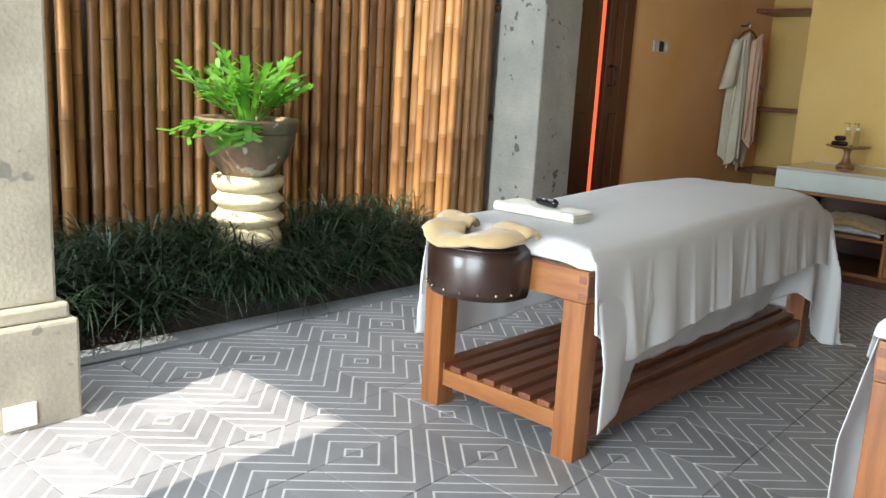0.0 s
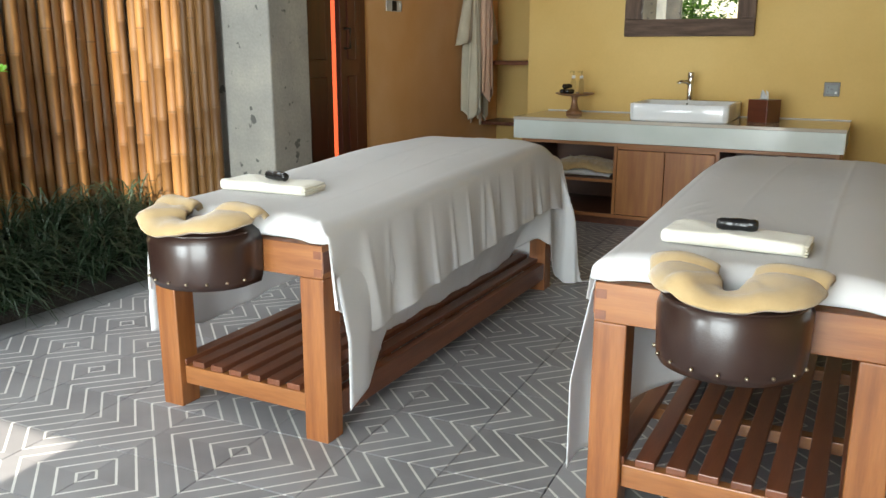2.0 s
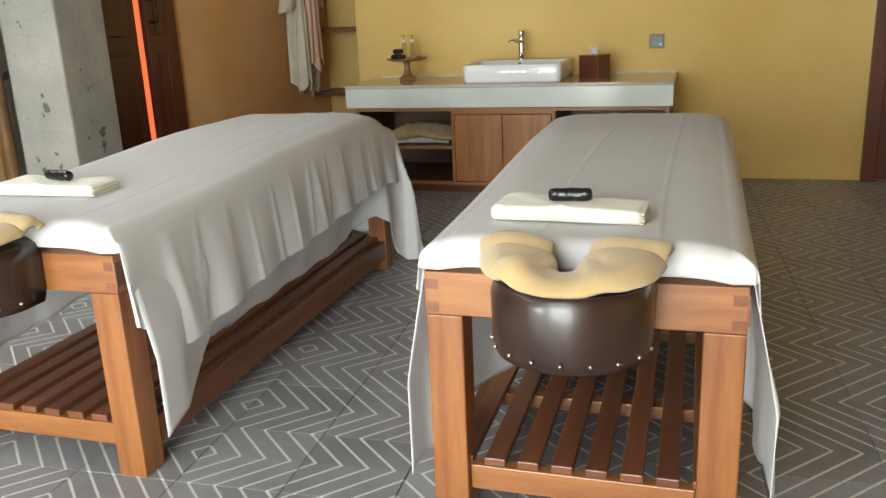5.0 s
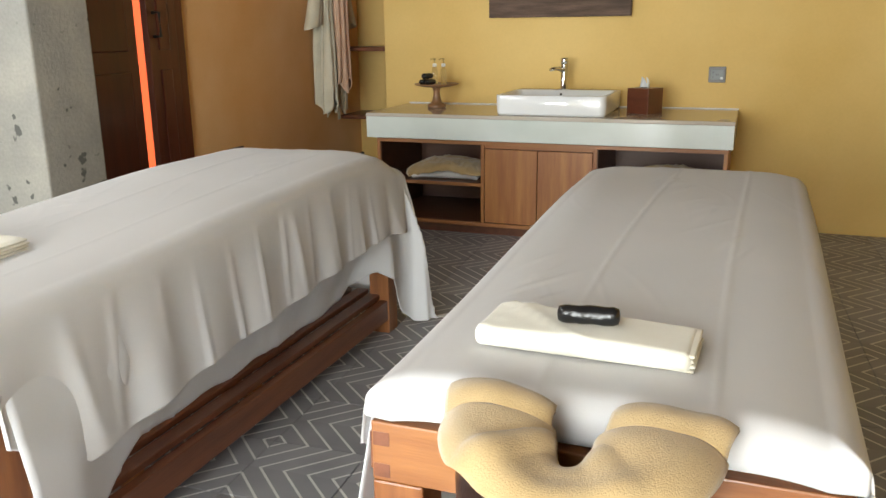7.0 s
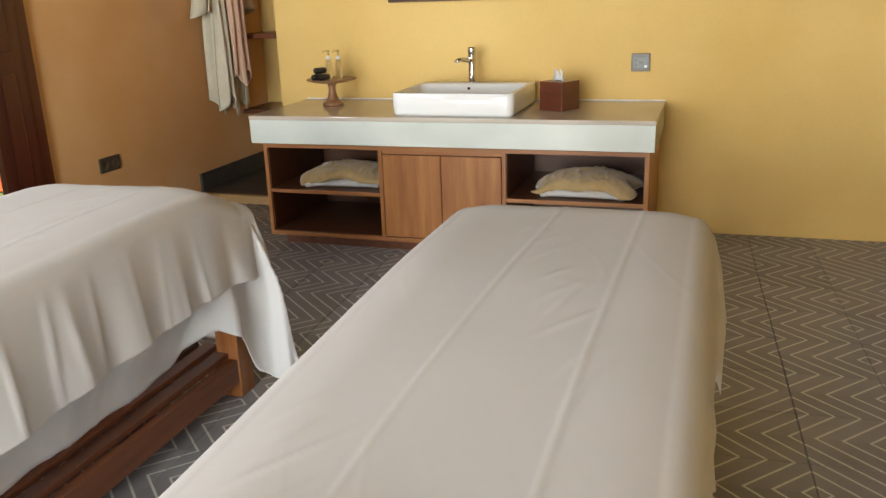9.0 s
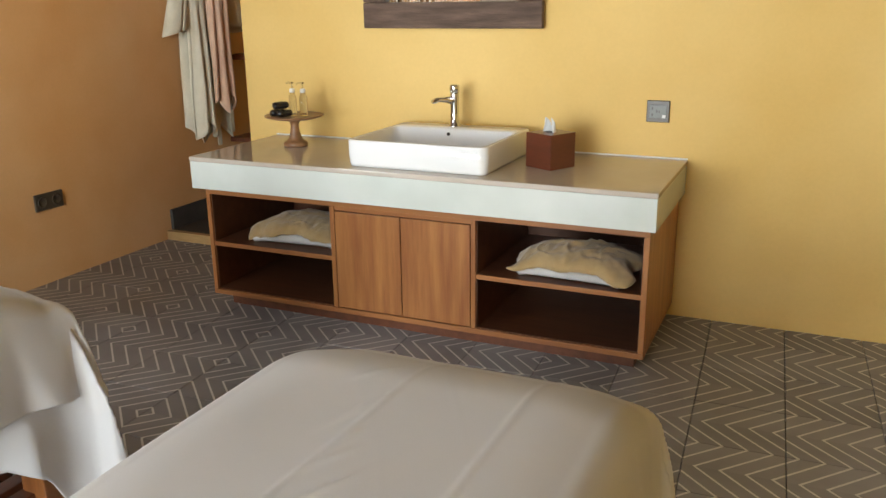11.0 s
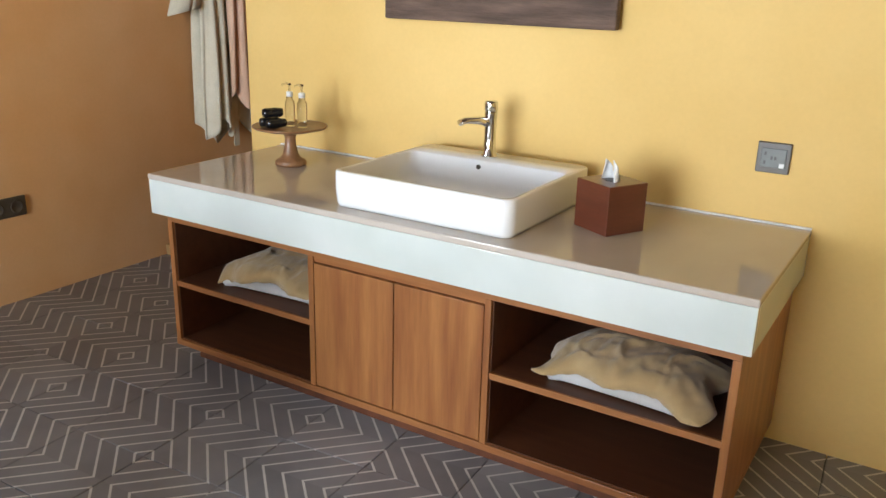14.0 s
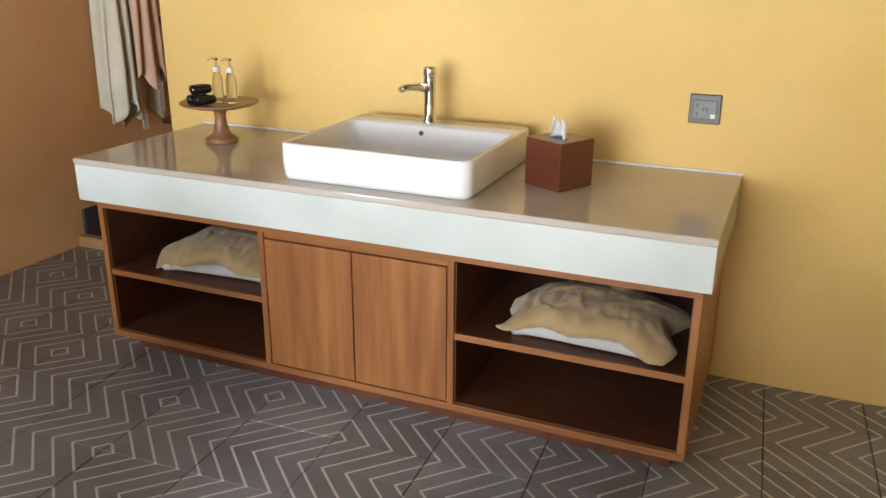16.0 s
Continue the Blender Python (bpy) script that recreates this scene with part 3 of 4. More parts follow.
def face_cradle(at, turn=0):
    """Horseshoe cushion, open towards the table, nailed along its lower edge."""
    c = thing("face_cradle", "dark brown leather horseshoe face cradle with nail heads", "face cradle", at, turn, "face cradles")
    n = 40
    loops = []
    prof = [(-0.045, 0.0), (-0.052, 0.02), (-0.052, 0.12), (-0.046, 0.145), (-0.025, 0.158), (0.0, 0.162), (0.025, 0.158), (0.046, 0.145), (0.055, 0.12), (0.052, 0.02), (0.045, 0.0)]
    for i in range(n + 1):
        a = radians(180 * i / n + 180)
        cx, cy = 0.097 * math.cos(a), 0.080 * math.sin(a)
        nx, ny = math.cos(a), math.sin(a)
        if i in (0, n):
            loops.append([(cx + nx * o, cy + 0.052, z) for o, z in prof])
        if i == n:
            loops.insert(-1, [(cx + nx * o, cy + ny * o, z) for o, z in prof])
            continue
        loops.append([(cx + nx * o, cy + ny * o, z) for o, z in prof])
    cushion = part("cushion", loft(loops), LEATHER, c, smooth=True)
    arc = [radians(180 + 180 * i / 30) for i in range(31)]
    part("piping", tube([(0.144 * math.cos(a), 0.127 * math.sin(a), 0.1475) for a in arc], 0.0028, 8), LEATHER, cushion, "stitched leather piping", True)
    part("bracket", box(-0.12, 0.12, -0.02, 0.05, 0.02, 0.05, 0.004), TEAK_X, c, "wooden bracket")
    for i in range(9):
        a = radians(190 + 160 * i / 8)
        p = (0.1515 * math.cos(a), 0.1365 * math.sin(a), 0.022)
        bm = bmesh.new()
        bmesh.ops.create_uvsphere(bm, u_segments=8, v_segments=5, radius=0.0045, matrix=Matrix.Translation(p))
        part("nail_head", bm, BRASS, cushion, smooth=True)
    return c


def cradle_towel(at, seed, turn=0):
    """Terry towel laid round the horseshoe, its two ends lying on the mattress."""
    def fn(u, v):
        arm, arc = 0.044, 0.30
        d = u * (2 * arm + arc)
        if d < arm:
            c, nrm, e = Vector((-0.097 - 0.012 * (1 - d / arm), arm - d, 0)), Vector((-1, 0, 0)), 1 - d / arm
        elif d > arm + arc:
            k = d - arm - arc
            c, nrm, e = Vector((0.097 + 0.012 * k / arm, k, 0)), Vector((1, 0, 0)), k / arm
        else:
            a = math.pi + math.pi * (d - arm) / arc
            c, nrm, e = Vector((0.097 * math.cos(a), 0.080 * math.sin(a), 0)), Vector((math.cos(a), math.sin(a), 0)), 0
        mid = math.sin(u * math.pi) ** 6
        w = 0.124 - 0.056 * mid + 0.006 * math.sin(u * 17 + seed)
        o = (v - 0.5) * w + 0.002 + 0.022 * mid
        p = c + nrm * o
        if e > 0:
            p.y += 0.022 * e * (v - 0.5) * (1 if u < 0.5 else -0.4)
        edge = abs(2 * v - 1)
        bulge = 0.011 * (1 - edge ** 5)
        z = 0.176 + bulge + 0.014 * min(1, e * 2.2) - 0.024 * mid - 7.0 * max(0, o - 0.040) ** 1.8 * (1 - e)
        z -= 0.012 * max(0.0, e - 0.8) / 0.2
        z += 0.007 * noise.noise(p * 15 + Vector((seed, 0, 0))) + 0.012 * math.exp(-((u - 0.33) / 0.03) ** 2) + 0.006 * math.exp(-((u - 0.62) / 0.04) ** 2)
        p.z = z
        return p
    return tagged(place(part("cradle_towel", grid(90, 26, fn, 0.018), TAN, smooth=True), at, turn), "tan terry towel folded over the face cradle", "towel", "towels on the face cradles")


def folded_towel(at, turn, w=0.33, d=0.13, h=0.034, seed=0.0):
    t = thing("folded_towel", "cream folded cotton cloth laid across the table", "towel", at, turn, "folded cloths on the tables")
    rr = random.Random(int(seed))
    main = box(-w / 2, w / 2 - 0.005, -d / 2, d / 2, 0.0005, h, 0.0125, 5)
    layers = [box(w / 2 - 0.03, w / 2 + rr.uniform(-0.002, 0.003), -d / 2 + rr.uniform(0.003, 0.008), d / 2 - rr.uniform(0.0, 0.006), 0.001 + h * i / 4.2, h * (i + 0.8) / 4.2, 0.0025, 2) for i in range(4)]
    for i, bm in enumerate([main] + layers):
        bmesh.ops.subdivide_edges(bm, edges=[e for e in bm.edges if e.calc_length() > 0.05], cuts=16 if i == 0 else 5, use_grid_fill=True)
        for v in bm.verts:
            q = v.co.copy()
            f = q.z / h
            v.co.y += 0.006 * f * noise.noise(Vector((q.x * 8, seed, 0.3)))
            v.co.z += f * (0.004 * noise.noise(q * 9 + Vector((seed, 0, 0))) + 0.005 * math.exp(-((q.x + 0.07 + q.y * 1.1) / 0.013) ** 2) + 0.004 * math.exp(-((q.x + 0.125 - q.y * 0.5) / 0.010) ** 2) - 0.008 * max(0.0, q.x / w))
        part("fold", bm, CREAM, t, smooth=True)
    return t


def wrapped_roll(at, turn, length=0.095, r=0.0145):
    bm = bmesh.new()
    prof = [(0.004, -length / 2), (r * 0.8, -length / 2 + 0.002), (r, -length / 2 + 0.01), (r, length / 2 - 0.01), (r * 0.8, length / 2 - 0.002), (0.004, length / 2)]
    lathe(prof, 20, bm)
    bmesh.ops.subdivide_edges(bm, edges=[e for e in bm.edges if e.calc_length() > 0.05], cuts=10, use_grid_fill=True)
    for v in bm.verts:
        v.co += Vector((v.co.x, v.co.y, 0)) * (0.16 * noise.noise(v.co * 60 + Vector((turn, 0, 0))))
    bmesh.ops.rotate(bm, verts=bm.verts, matrix=Matrix.Rotation(radians(90), 3, "Y"))
    return tagged(place(part("wrapped_roll", bm, BLACK, smooth=True), at, turn), "small black towel roll in shiny wrap", "roll", "black wrapped rolls")


AX, AY, BX, BY = -1.515, 2.113, -0.10, 2.123
massage_table((AX, AY, 0), 1.0, 0, "teak massage table with slatted lower shelf beside the garden")
massage_table((BX, BY, 0), 4.0, 0, "teak massage table with slatted lower shelf in mid room")
bed_sheets((AX, AY, 0), 1.0, "white cotton sheets draped over the table beside the garden",
           lerp([(0, 0.58), (0.08, 0.54), (0.16, 0.50), (0.5, 0.51), (0.85, 0.50), (0.91, 0.42), (0.96, 0.48), (1, 0.62)]), lerp([(0, 0.46), (0.12, 0.50), (0.3, 0.47), (1, 0.42)]),
           lerp([(0, 0.28), (0.08, 0.40), (0.3, 0.36), (1, 0.30)]), lerp([(0, 0.32), (1, 0.36)]), 0.28, 0.56, 0.052, (0.0, 0.13), 0.12)
bed_sheets((BX, BY, 0), 4.0, "white cotton sheets draped over the mid room table",
           lerp([(0, 0.57), (0.5, 0.53), (1, 0.48)]), lerp([(0, 0.60), (0.07, 0.60), (0.12, 0.50), (0.5, 0.48), (1, 0.42)]),
           lerp([(0, 0.15), (0.08, 0.22), (1, 0.30)]), lerp([(0, 0.14), (0.06, 0.20), (1, 0.30)]), 0.20, 0.12, 0.044, (0.17, 0.0))
for x, y, s in ((AX - 0.045, AY, 1.0), (BX - 0.005, BY, 2.2)):
    for piece in (face_cradle((x, y - 0.062, 0.470)), cradle_towel((x, y - 0.062, 0.470), s)):
        piece.scale = (1.10, 1.08, 1.04) if x < -1 else (1.03, 1.03, 1.02)
folded_towel((AX - 0.09, AY + 0.31, TOP + 0.0775), 3, seed=1.0)
folded_towel((BX - 0.045, BY + 0.20, TOP + 0.0775), -2, seed=3.0)
wrapped_roll((AX - 0.07, AY + 0.31, TOP + 0.1265), -10)
wrapped_roll((BX - 0.045, BY + 0.20, TOP + 0.1265), 6)


# ---- vanity ----
def vanity():
    c = thing("vanity_cabinet", "teak vanity cabinet with open shelves and two doors", "cabinet")
    x0, x1, y0, y1, z0, z1 = -1.965, -0.035, 5.475, 6.118, 0.055, 0.538
    th = 0.02
    part("plinth", box(x0 + 0.06, x1 - 0.04, y0 + 0.05, y1, 0.0, z0), SLAT, c)
    part("bottom_panel", box(x0, x1, y0, y1, z0 + 0.0005, z0 + 0.022, 0.0015), CABINET_X, c)
    part("top_panel", box(x0, x1, y0, y1, z1 - 0.02, z1, 0.0015), CABINET_X, c)
    for a in (x0, x1 - th):
        part("side_panel", box(a, a + th, y0 + 0.001, y1, z0 + 0.0225, z1 - 0.0205, 0.0015), CABINET, c)
    d1, d2 = -1.325, -0.70
    for a in (d1, d2):
        part("divider", box(a - 0.01, a + 0.01, y0 + 0.001, y1 - 0.012, z0 + 0.0225, z1 - 0.0205, 0.0015), CABINET, c)
    # Back, shelves and added liners carry the bays' shade as dark colour.
    part("back_panel", box(x0 + th, x1 - th, y1 - 0.011, y1, z0 + 0.0225, z1 - 0.0205), CABINET_SHADE, c)
    for a, b in ((x0 + th + 0.0005, d1 - 0.0105), (d2 + 0.0105, x1 - th - 0.0005)):
        sh = part("shelf", box(a, b, y0 + 0.013, y1 - 0.012, 0.283, 0.301, 0.0015), CABINET_SHADE, c, "teak shelf darkened for shade in the bay")
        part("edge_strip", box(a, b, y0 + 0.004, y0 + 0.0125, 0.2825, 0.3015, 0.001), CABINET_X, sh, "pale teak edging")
        part("floor_shade_sheet", box(a, b, y0 + 0.012, y1 - 0.012, z0 + 0.0225, z0 + 0.0255), CABINET_SHADE, c, "added liner darkened for shade in the bay")
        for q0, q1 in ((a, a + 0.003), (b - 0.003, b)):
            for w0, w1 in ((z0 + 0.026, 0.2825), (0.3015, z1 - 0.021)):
                part("side_shade_sheet", box(q0, q1, y0 + 0.012, y1 - 0.0125, w0, w1), CABINET_SHADE, c, "added liner darkened for shade in the bay")
    mid = (d1 + d2) / 2
    part("door_rail", box(d1 + 0.0105, d2 - 0.0105, y0 + 0.008, y0 + 0.03, 0.500, z1 - 0.0205), CABINET_X, c)
    for a, b in ((d1 + 0.013, mid - 0.002), (mid + 0.002, d2 - 0.013)):
        part("cabinet_door", box(a, b, y0 + 0.002, y0 + 0.02, z0 + 0.026, 0.496, 0.002), CABINET, c)


vanity()


def counter():
    c = thing("countertop", "cream marble countertop with a deep apron on the vanity", "countertop")
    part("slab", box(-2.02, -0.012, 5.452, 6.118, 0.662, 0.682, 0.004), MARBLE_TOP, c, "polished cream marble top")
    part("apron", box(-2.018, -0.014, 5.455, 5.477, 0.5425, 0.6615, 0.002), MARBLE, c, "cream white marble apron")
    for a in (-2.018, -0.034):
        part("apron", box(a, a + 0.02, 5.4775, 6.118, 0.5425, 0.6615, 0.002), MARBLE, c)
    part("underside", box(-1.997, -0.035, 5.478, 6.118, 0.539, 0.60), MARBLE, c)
    part("sealant", box(-2.02, -0.012, 6.108, 6.119, 0.6825, 0.688, 0.002), PAPER, c, "white sealant line along the wall")


counter()


def sink():
    s = thing("washbasin", "white ceramic rectangular washbasin on the marble counter", "sink")
    x0, x1, y0, y1, zb, zt = -1.262, -0.660, 5.505, 6.045, 0.683, 0.790
    L = [rounded_rect(x0 + 0.008, x1 - 0.008, y0 + 0.008, y1 - 0.008, 0.03, zb), rounded_rect(x0 + 0.003, x1 - 0.003, y0 + 0.003, y1 - 0.003, 0.035, zb + 0.012),
         rounded_rect(x0, x1, y0, y1, 0.036, zb + 0.05), rounded_rect(x0, x1, y0, y1, 0.036, zt - 0.004), rounded_rect(x0 + 0.003, x1 - 0.003, y0 + 0.003, y1 - 0.003, 0.034, zt)]
    w = 0.016
    i0, i1, j0, j1 = x0 + w, x1 - w, y0 + w, y1 - 0.135
    L += [rounded_rect(i0, i1, j0, j1, 0.03, zt), rounded_rect(i0 + 0.003, i1 - 0.003, j0 + 0.003, j1 - 0.003, 0.03, zt - 0.004),
          rounded_rect(i0 + 0.012, i1 - 0.012, j0 + 0.010, j1 - 0.012, 0.035, zt - 0.06), rounded_rect(i0 + 0.04, i1 - 0.04, j0 + 0.035, j1 - 0.04, 0.05, zt - 0.082),
          rounded_rect((i0 + i1) / 2 - 0.03, (i0 + i1) / 2 + 0.03, (j0 + j1) / 2 - 0.03, (j0 + j1) / 2 + 0.03, 0.029, zt - 0.086)]
    part("basin", loft(L), CERAMIC, s, smooth=True)
    part("drain", lathe([(0.024, 0.0), (0.024, 0.003), (0.018, 0.005), (0.004, 0.005)], 20, at=((i0 + i1) / 2, (j0 + j1) / 2, zt - 0.0855)), CHROME, s, "chrome drain", True)
    o = part("overflow_hole", lathe([(0.0075, 0.0), (0.0075, 0.004)], 16), RUBBER, s)
    o.matrix_basis = pose(-0.985, j1 - 0.006, zt - 0.022, 90, 0, 0)
    t = thing("basin_tap", "chrome single lever basin tap", "tap", (-0.985, 5.972, zt))
    part("tap_body", lathe([(0.026, 0), (0.026, 0.006), (0.021, 0.012), (0.019, 0.06), (0.0195, 0.12), (0.021, 0.142), (0.021, 0.146)], 28), CHROME, t, smooth=True)
    part("lever", lathe([(0.018, 0.147), (0.0215, 0.150), (0.0215, 0.176), (0.019, 0.180), (0.003, 0.181)], 28), CHROME, t, smooth=True)
    loops = []
    for k, (yy, zz, hw, hh) in enumerate(((-0.01, 0.112, 0.014, 0.017), (-0.05, 0.121, 0.015, 0.013), (-0.095, 0.123, 0.016, 0.010), (-0.115, 0.117, 0.016, 0.009))):
        loops.append([(hw * math.cos(a) * 1.1, yy, zz + hh * math.sin(a)) for a in [2 * math.pi * i / 14 for i in range(14)]])
    sp = part("spout", loft(loops), CHROME, t, smooth=True)
    sp.rotation_euler = (0, 0, radians(-28))


sink()


def tissue_box():
    t = thing("tissue_box", "brown lacquered wooden cube tissue box with a tissue", "tissue box", (-0.495, 5.785, 0.6825), -28)
    a = 0.068
    part("box_body", box(-a, a, -a, a, 0, 0.137, 0.002), TISSUEBOX, t)
    part("slot", lathe([(0.022, 0.1371), (0.022, 0.1385)], 24), RUBBER, t)
    def fn(u, v):
        ang = (u - 0.5) * 2.6
        r = 0.024 * (1 - v) + 0.004 + 0.018 * v * (0.5 + 0.5 * math.sin(u * 11))
        return Vector((r * math.sin(ang * 1.5) + 0.006 * v, r * math.cos(ang * 2.1) * 0.7 - 0.008 * v, 0.135 + 0.058 * v * (0.75 + 0.3 * math.sin(u * 7 + 1))))
    part("tissue", grid(22, 8, fn, 0.0008), PAPER, t, "white crumpled tissue", True)


tissue_box()


def cake_stand():
    c = (-1.735, 5.855, 0.6825)
    s = thing("pedestal_tray", "turned brown wooden pedestal tray on the counter", "tray", c)
    part("foot", lathe([(0.054, 0), (0.056, 0.006), (0.054, 0.016), (0.046, 0.022), (0.036, 0.027), (0.028, 0.040), (0.021, 0.070), (0.019, 0.095), (0.024, 0.112), (0.034, 0.120)], 36), STANDWOOD, s, smooth=True)
    part("plate", lathe([(0.03, 0.1203), (0.09, 0.124), (0.128, 0.134), (0.134, 0.139), (0.133, 0.142), (0.126, 0.142), (0.09, 0.135), (0.03, 0.133), (0.002, 0.133)], 48), STANDWOOD, s, smooth=True)
    for dx, dy, dz, turn in ((-0.062, -0.035, 0.1525, 20), (-0.022, -0.045, 0.1525, 24), (-0.044, -0.038, 0.187, 22)):
        wrapped_roll((c[0] + dx, c[1] + dy, c[2] + dz), turn + 45 if dz < 0.16 else turn + 40, 0.075, 0.0165)
    for dx, dy in ((-0.022, 0.028), (0.034, 0.030)):
        b = thing("pump_bottle", "clear pump bottle holding clear liquid", "bottle", (c[0] + dx, c[1] + dy, c[2] + 0.1345), 0, "pump bottles on the tray")
        b.scale = (1.15, 1.15, 1.25)
        part("bottle", lathe([(0.014, 0), (0.0155, 0.003), (0.0155, 0.062), (0.014, 0.070), (0.009, 0.076), (0.009, 0.084)], 24), CLEAR, b, "clear plastic bottle", True)
        part("collar", lathe([(0.0105, 0.084), (0.0105, 0.097), (0.006, 0.099)], 20), WHITE_PLASTIC, b, smooth=True)
        nz = part("pump_head", tube([(0, 0, 0.098), (0, 0, 0.116), (0, 0, 0.1175)], [0.003, 0.003, 0.006], 10), CLEAR, b, smooth=True)
        part("nozzle", tube([(0.006, 0.0, 0.1185), (-0.012, -0.004, 0.1195), (-0.024, -0.006, 0.1155)], 0.0032, 8), CLEAR, b, smooth=True)


cake_stand()


def wall_socket(at, turn, w, h, label, kind):
    s = thing("wall_socket", label, "socket", at, turn)
    part("plate", box(-w / 2, w / 2, -0.010, 0, -h / 2, h / 2, 0.003), SOCKET_DARK if kind not in ("white", "plain") else WHITE_PLASTIC, s)
    if kind == "universal":
        part("insert", box(-w / 2 + 0.013, w / 2 - 0.011, -0.013, -0.0101, -h / 2 + 0.017, h / 2 - 0.017, 0.0015), SOCKET_GREY, s, "pale grey socket insert")
        for x, z in ((-0.022, 0.012), (-0.022, -0.014), (-0.004, 0.0), (0.006, 0.0)):
            part("pin_hole", box(x - 0.003, x + 0.003, -0.0136, -0.0131, z - 0.005, z + 0.005), RUBBER, s)
        part("switch_rocker", box(0.018, 0.032, -0.015, -0.0131, -0.026, -0.013, 0.001), WHITE_PLASTIC, s)
    elif kind == "double":
        for x in (-w / 4, w / 4):
            rim = part("socket_face", lathe([(0.027, 0), (0.027, 0.003), (0.022, 0.003), (0.021, 0.0012), (0.003, 0.0012)], 24), SOCKET_DARK, s, smooth=True)
            rim.matrix_basis = pose(x, -0.0102, 0, 90, 0, 0)
    elif kind == "white":
        part("rocker", box(-0.03, 0.03, -0.0125, -0.0101, -h / 2 + 0.003, h / 2 - 0.003, 0.001), RUBBER, s, "black display insert")
        part("rocker", box(w / 2 - 0.035, w / 2 - 0.005, -0.016, -0.0101, -0.02, 0.02, 0.002), WHITE_PLASTIC, s)


wall_socket((-0.143, 6.119, 0.874), 0, 0.092, 0.088, "bronze framed universal wall socket on the ochre wall", "universal")
wall_socket((-2.929, 5.465, 0.405), 90, 0.165, 0.082, "black double wall socket on the terracotta wall", "double")
wall_socket((-2.929, 5.435, 1.405), 90, 0.20, 0.075, "white switch panel with a black insert", "white")
wall_socket((-2.414, 0.985, 0.05), 90, 0.095, 0.075, "white wall socket low on the stone plinth", "plain")


def mirror():
    m = thing("wall_mirror", "mirror in a wide weathered dark wood frame", "mirror")
    x0, x1, z0, z1, f = -1.475, -0.630, 1.20, 2.12, 0.112
    part("mirror_glass", box(x0 + f - 0.01, x1 - f + 0.01, 6.098, 6.104, z0 + f - 0.01, z1 - f + 0.01), MIRROR, m, "silvered mirror glass")
    part("backing", box(x0 + 0.02, x1 - 0.02, 6.105, 6.119, z0 + 0.02, z1 - 0.02), SLAT, m)
    for a, b in ((z0, z0 + f), (z1 - f, z1)):
        part("frame_rail", box(x0, x1, 6.070, 6.1045, a, b, 0.006), FRAMEWOOD, m)
    for a in (x0, x1 - f):
        part("frame_stile", box(a, a + f, 6.072, 6.1045, z0 + f + 0.0005, z1 - f - 0.0005, 0.006), FRAMEWOOD_Z, m)


mirror()


def cushion(at, seed, turn):
    """A pillow in a loose towelling wrap, white pillow showing below the front hem."""
    c = thing("wrapped_cushion", "tan towelling wrapped cushion on the cabinet shelf", "cushion", at, turn, "cushions on the shelves")
    def pillow(u, v):
        x, y = (u - 0.5) * 0.40, (v - 0.5) * 0.30
        k = max(0, (1 - (2 * u - 1) ** 4)) * max(0, (1 - (2 * v - 1) ** 4))
        return Vector((x, y, 0.014 + 0.04 * k ** 0.5))
    part("pillow", grid(24, 20, pillow, 0.02), LINEN, c, "white pillow under the wrap", True)
    def wrap(u, v):
        a, b = 2 * u - 1, 2 * v - 1
        x, y = a * 0.232, b * 0.162
        k = max(0, 1 - abs(a) ** 2.6) * max(0, 1 - abs(b) ** 2.6)
        z = 0.022 + 0.086 * k ** 0.55
        z += 0.006 * noise.noise(Vector((x * 13 + seed, y * 17, seed))) + 0.006 * noise.noise(Vector((x * 40, y * 30, seed)))
        z += 0.010 * math.exp(-(noise.noise(Vector((x * 9 + seed, y * 9, 2.0))) / 0.06) ** 2) * k
        corner = max(0, abs(a) + abs(b) - 1.5)
        z += corner * 0.03 * math.sin(seed + a * 2 + b) + 0.030 * max(0, -b - 0.6) * max(0, 1 - (a / 0.8) ** 2) * 2.0
        x += 0.02 * math.sin(b * 5 + seed) * abs(a) ** 3
        y += 0.018 * math.sin(a * 7 + seed) * abs(b) ** 3
        return Vector((x, y, max(0.012, z)))
    part("towel_wrap", grid(70, 50, wrap, 0.006), TAN, c, smooth=True)


cushion((-1.59, 5.70, 0.3012), 1.0, 4)
cushion((-0.335, 5.675, 0.3012), 5.0, -3)


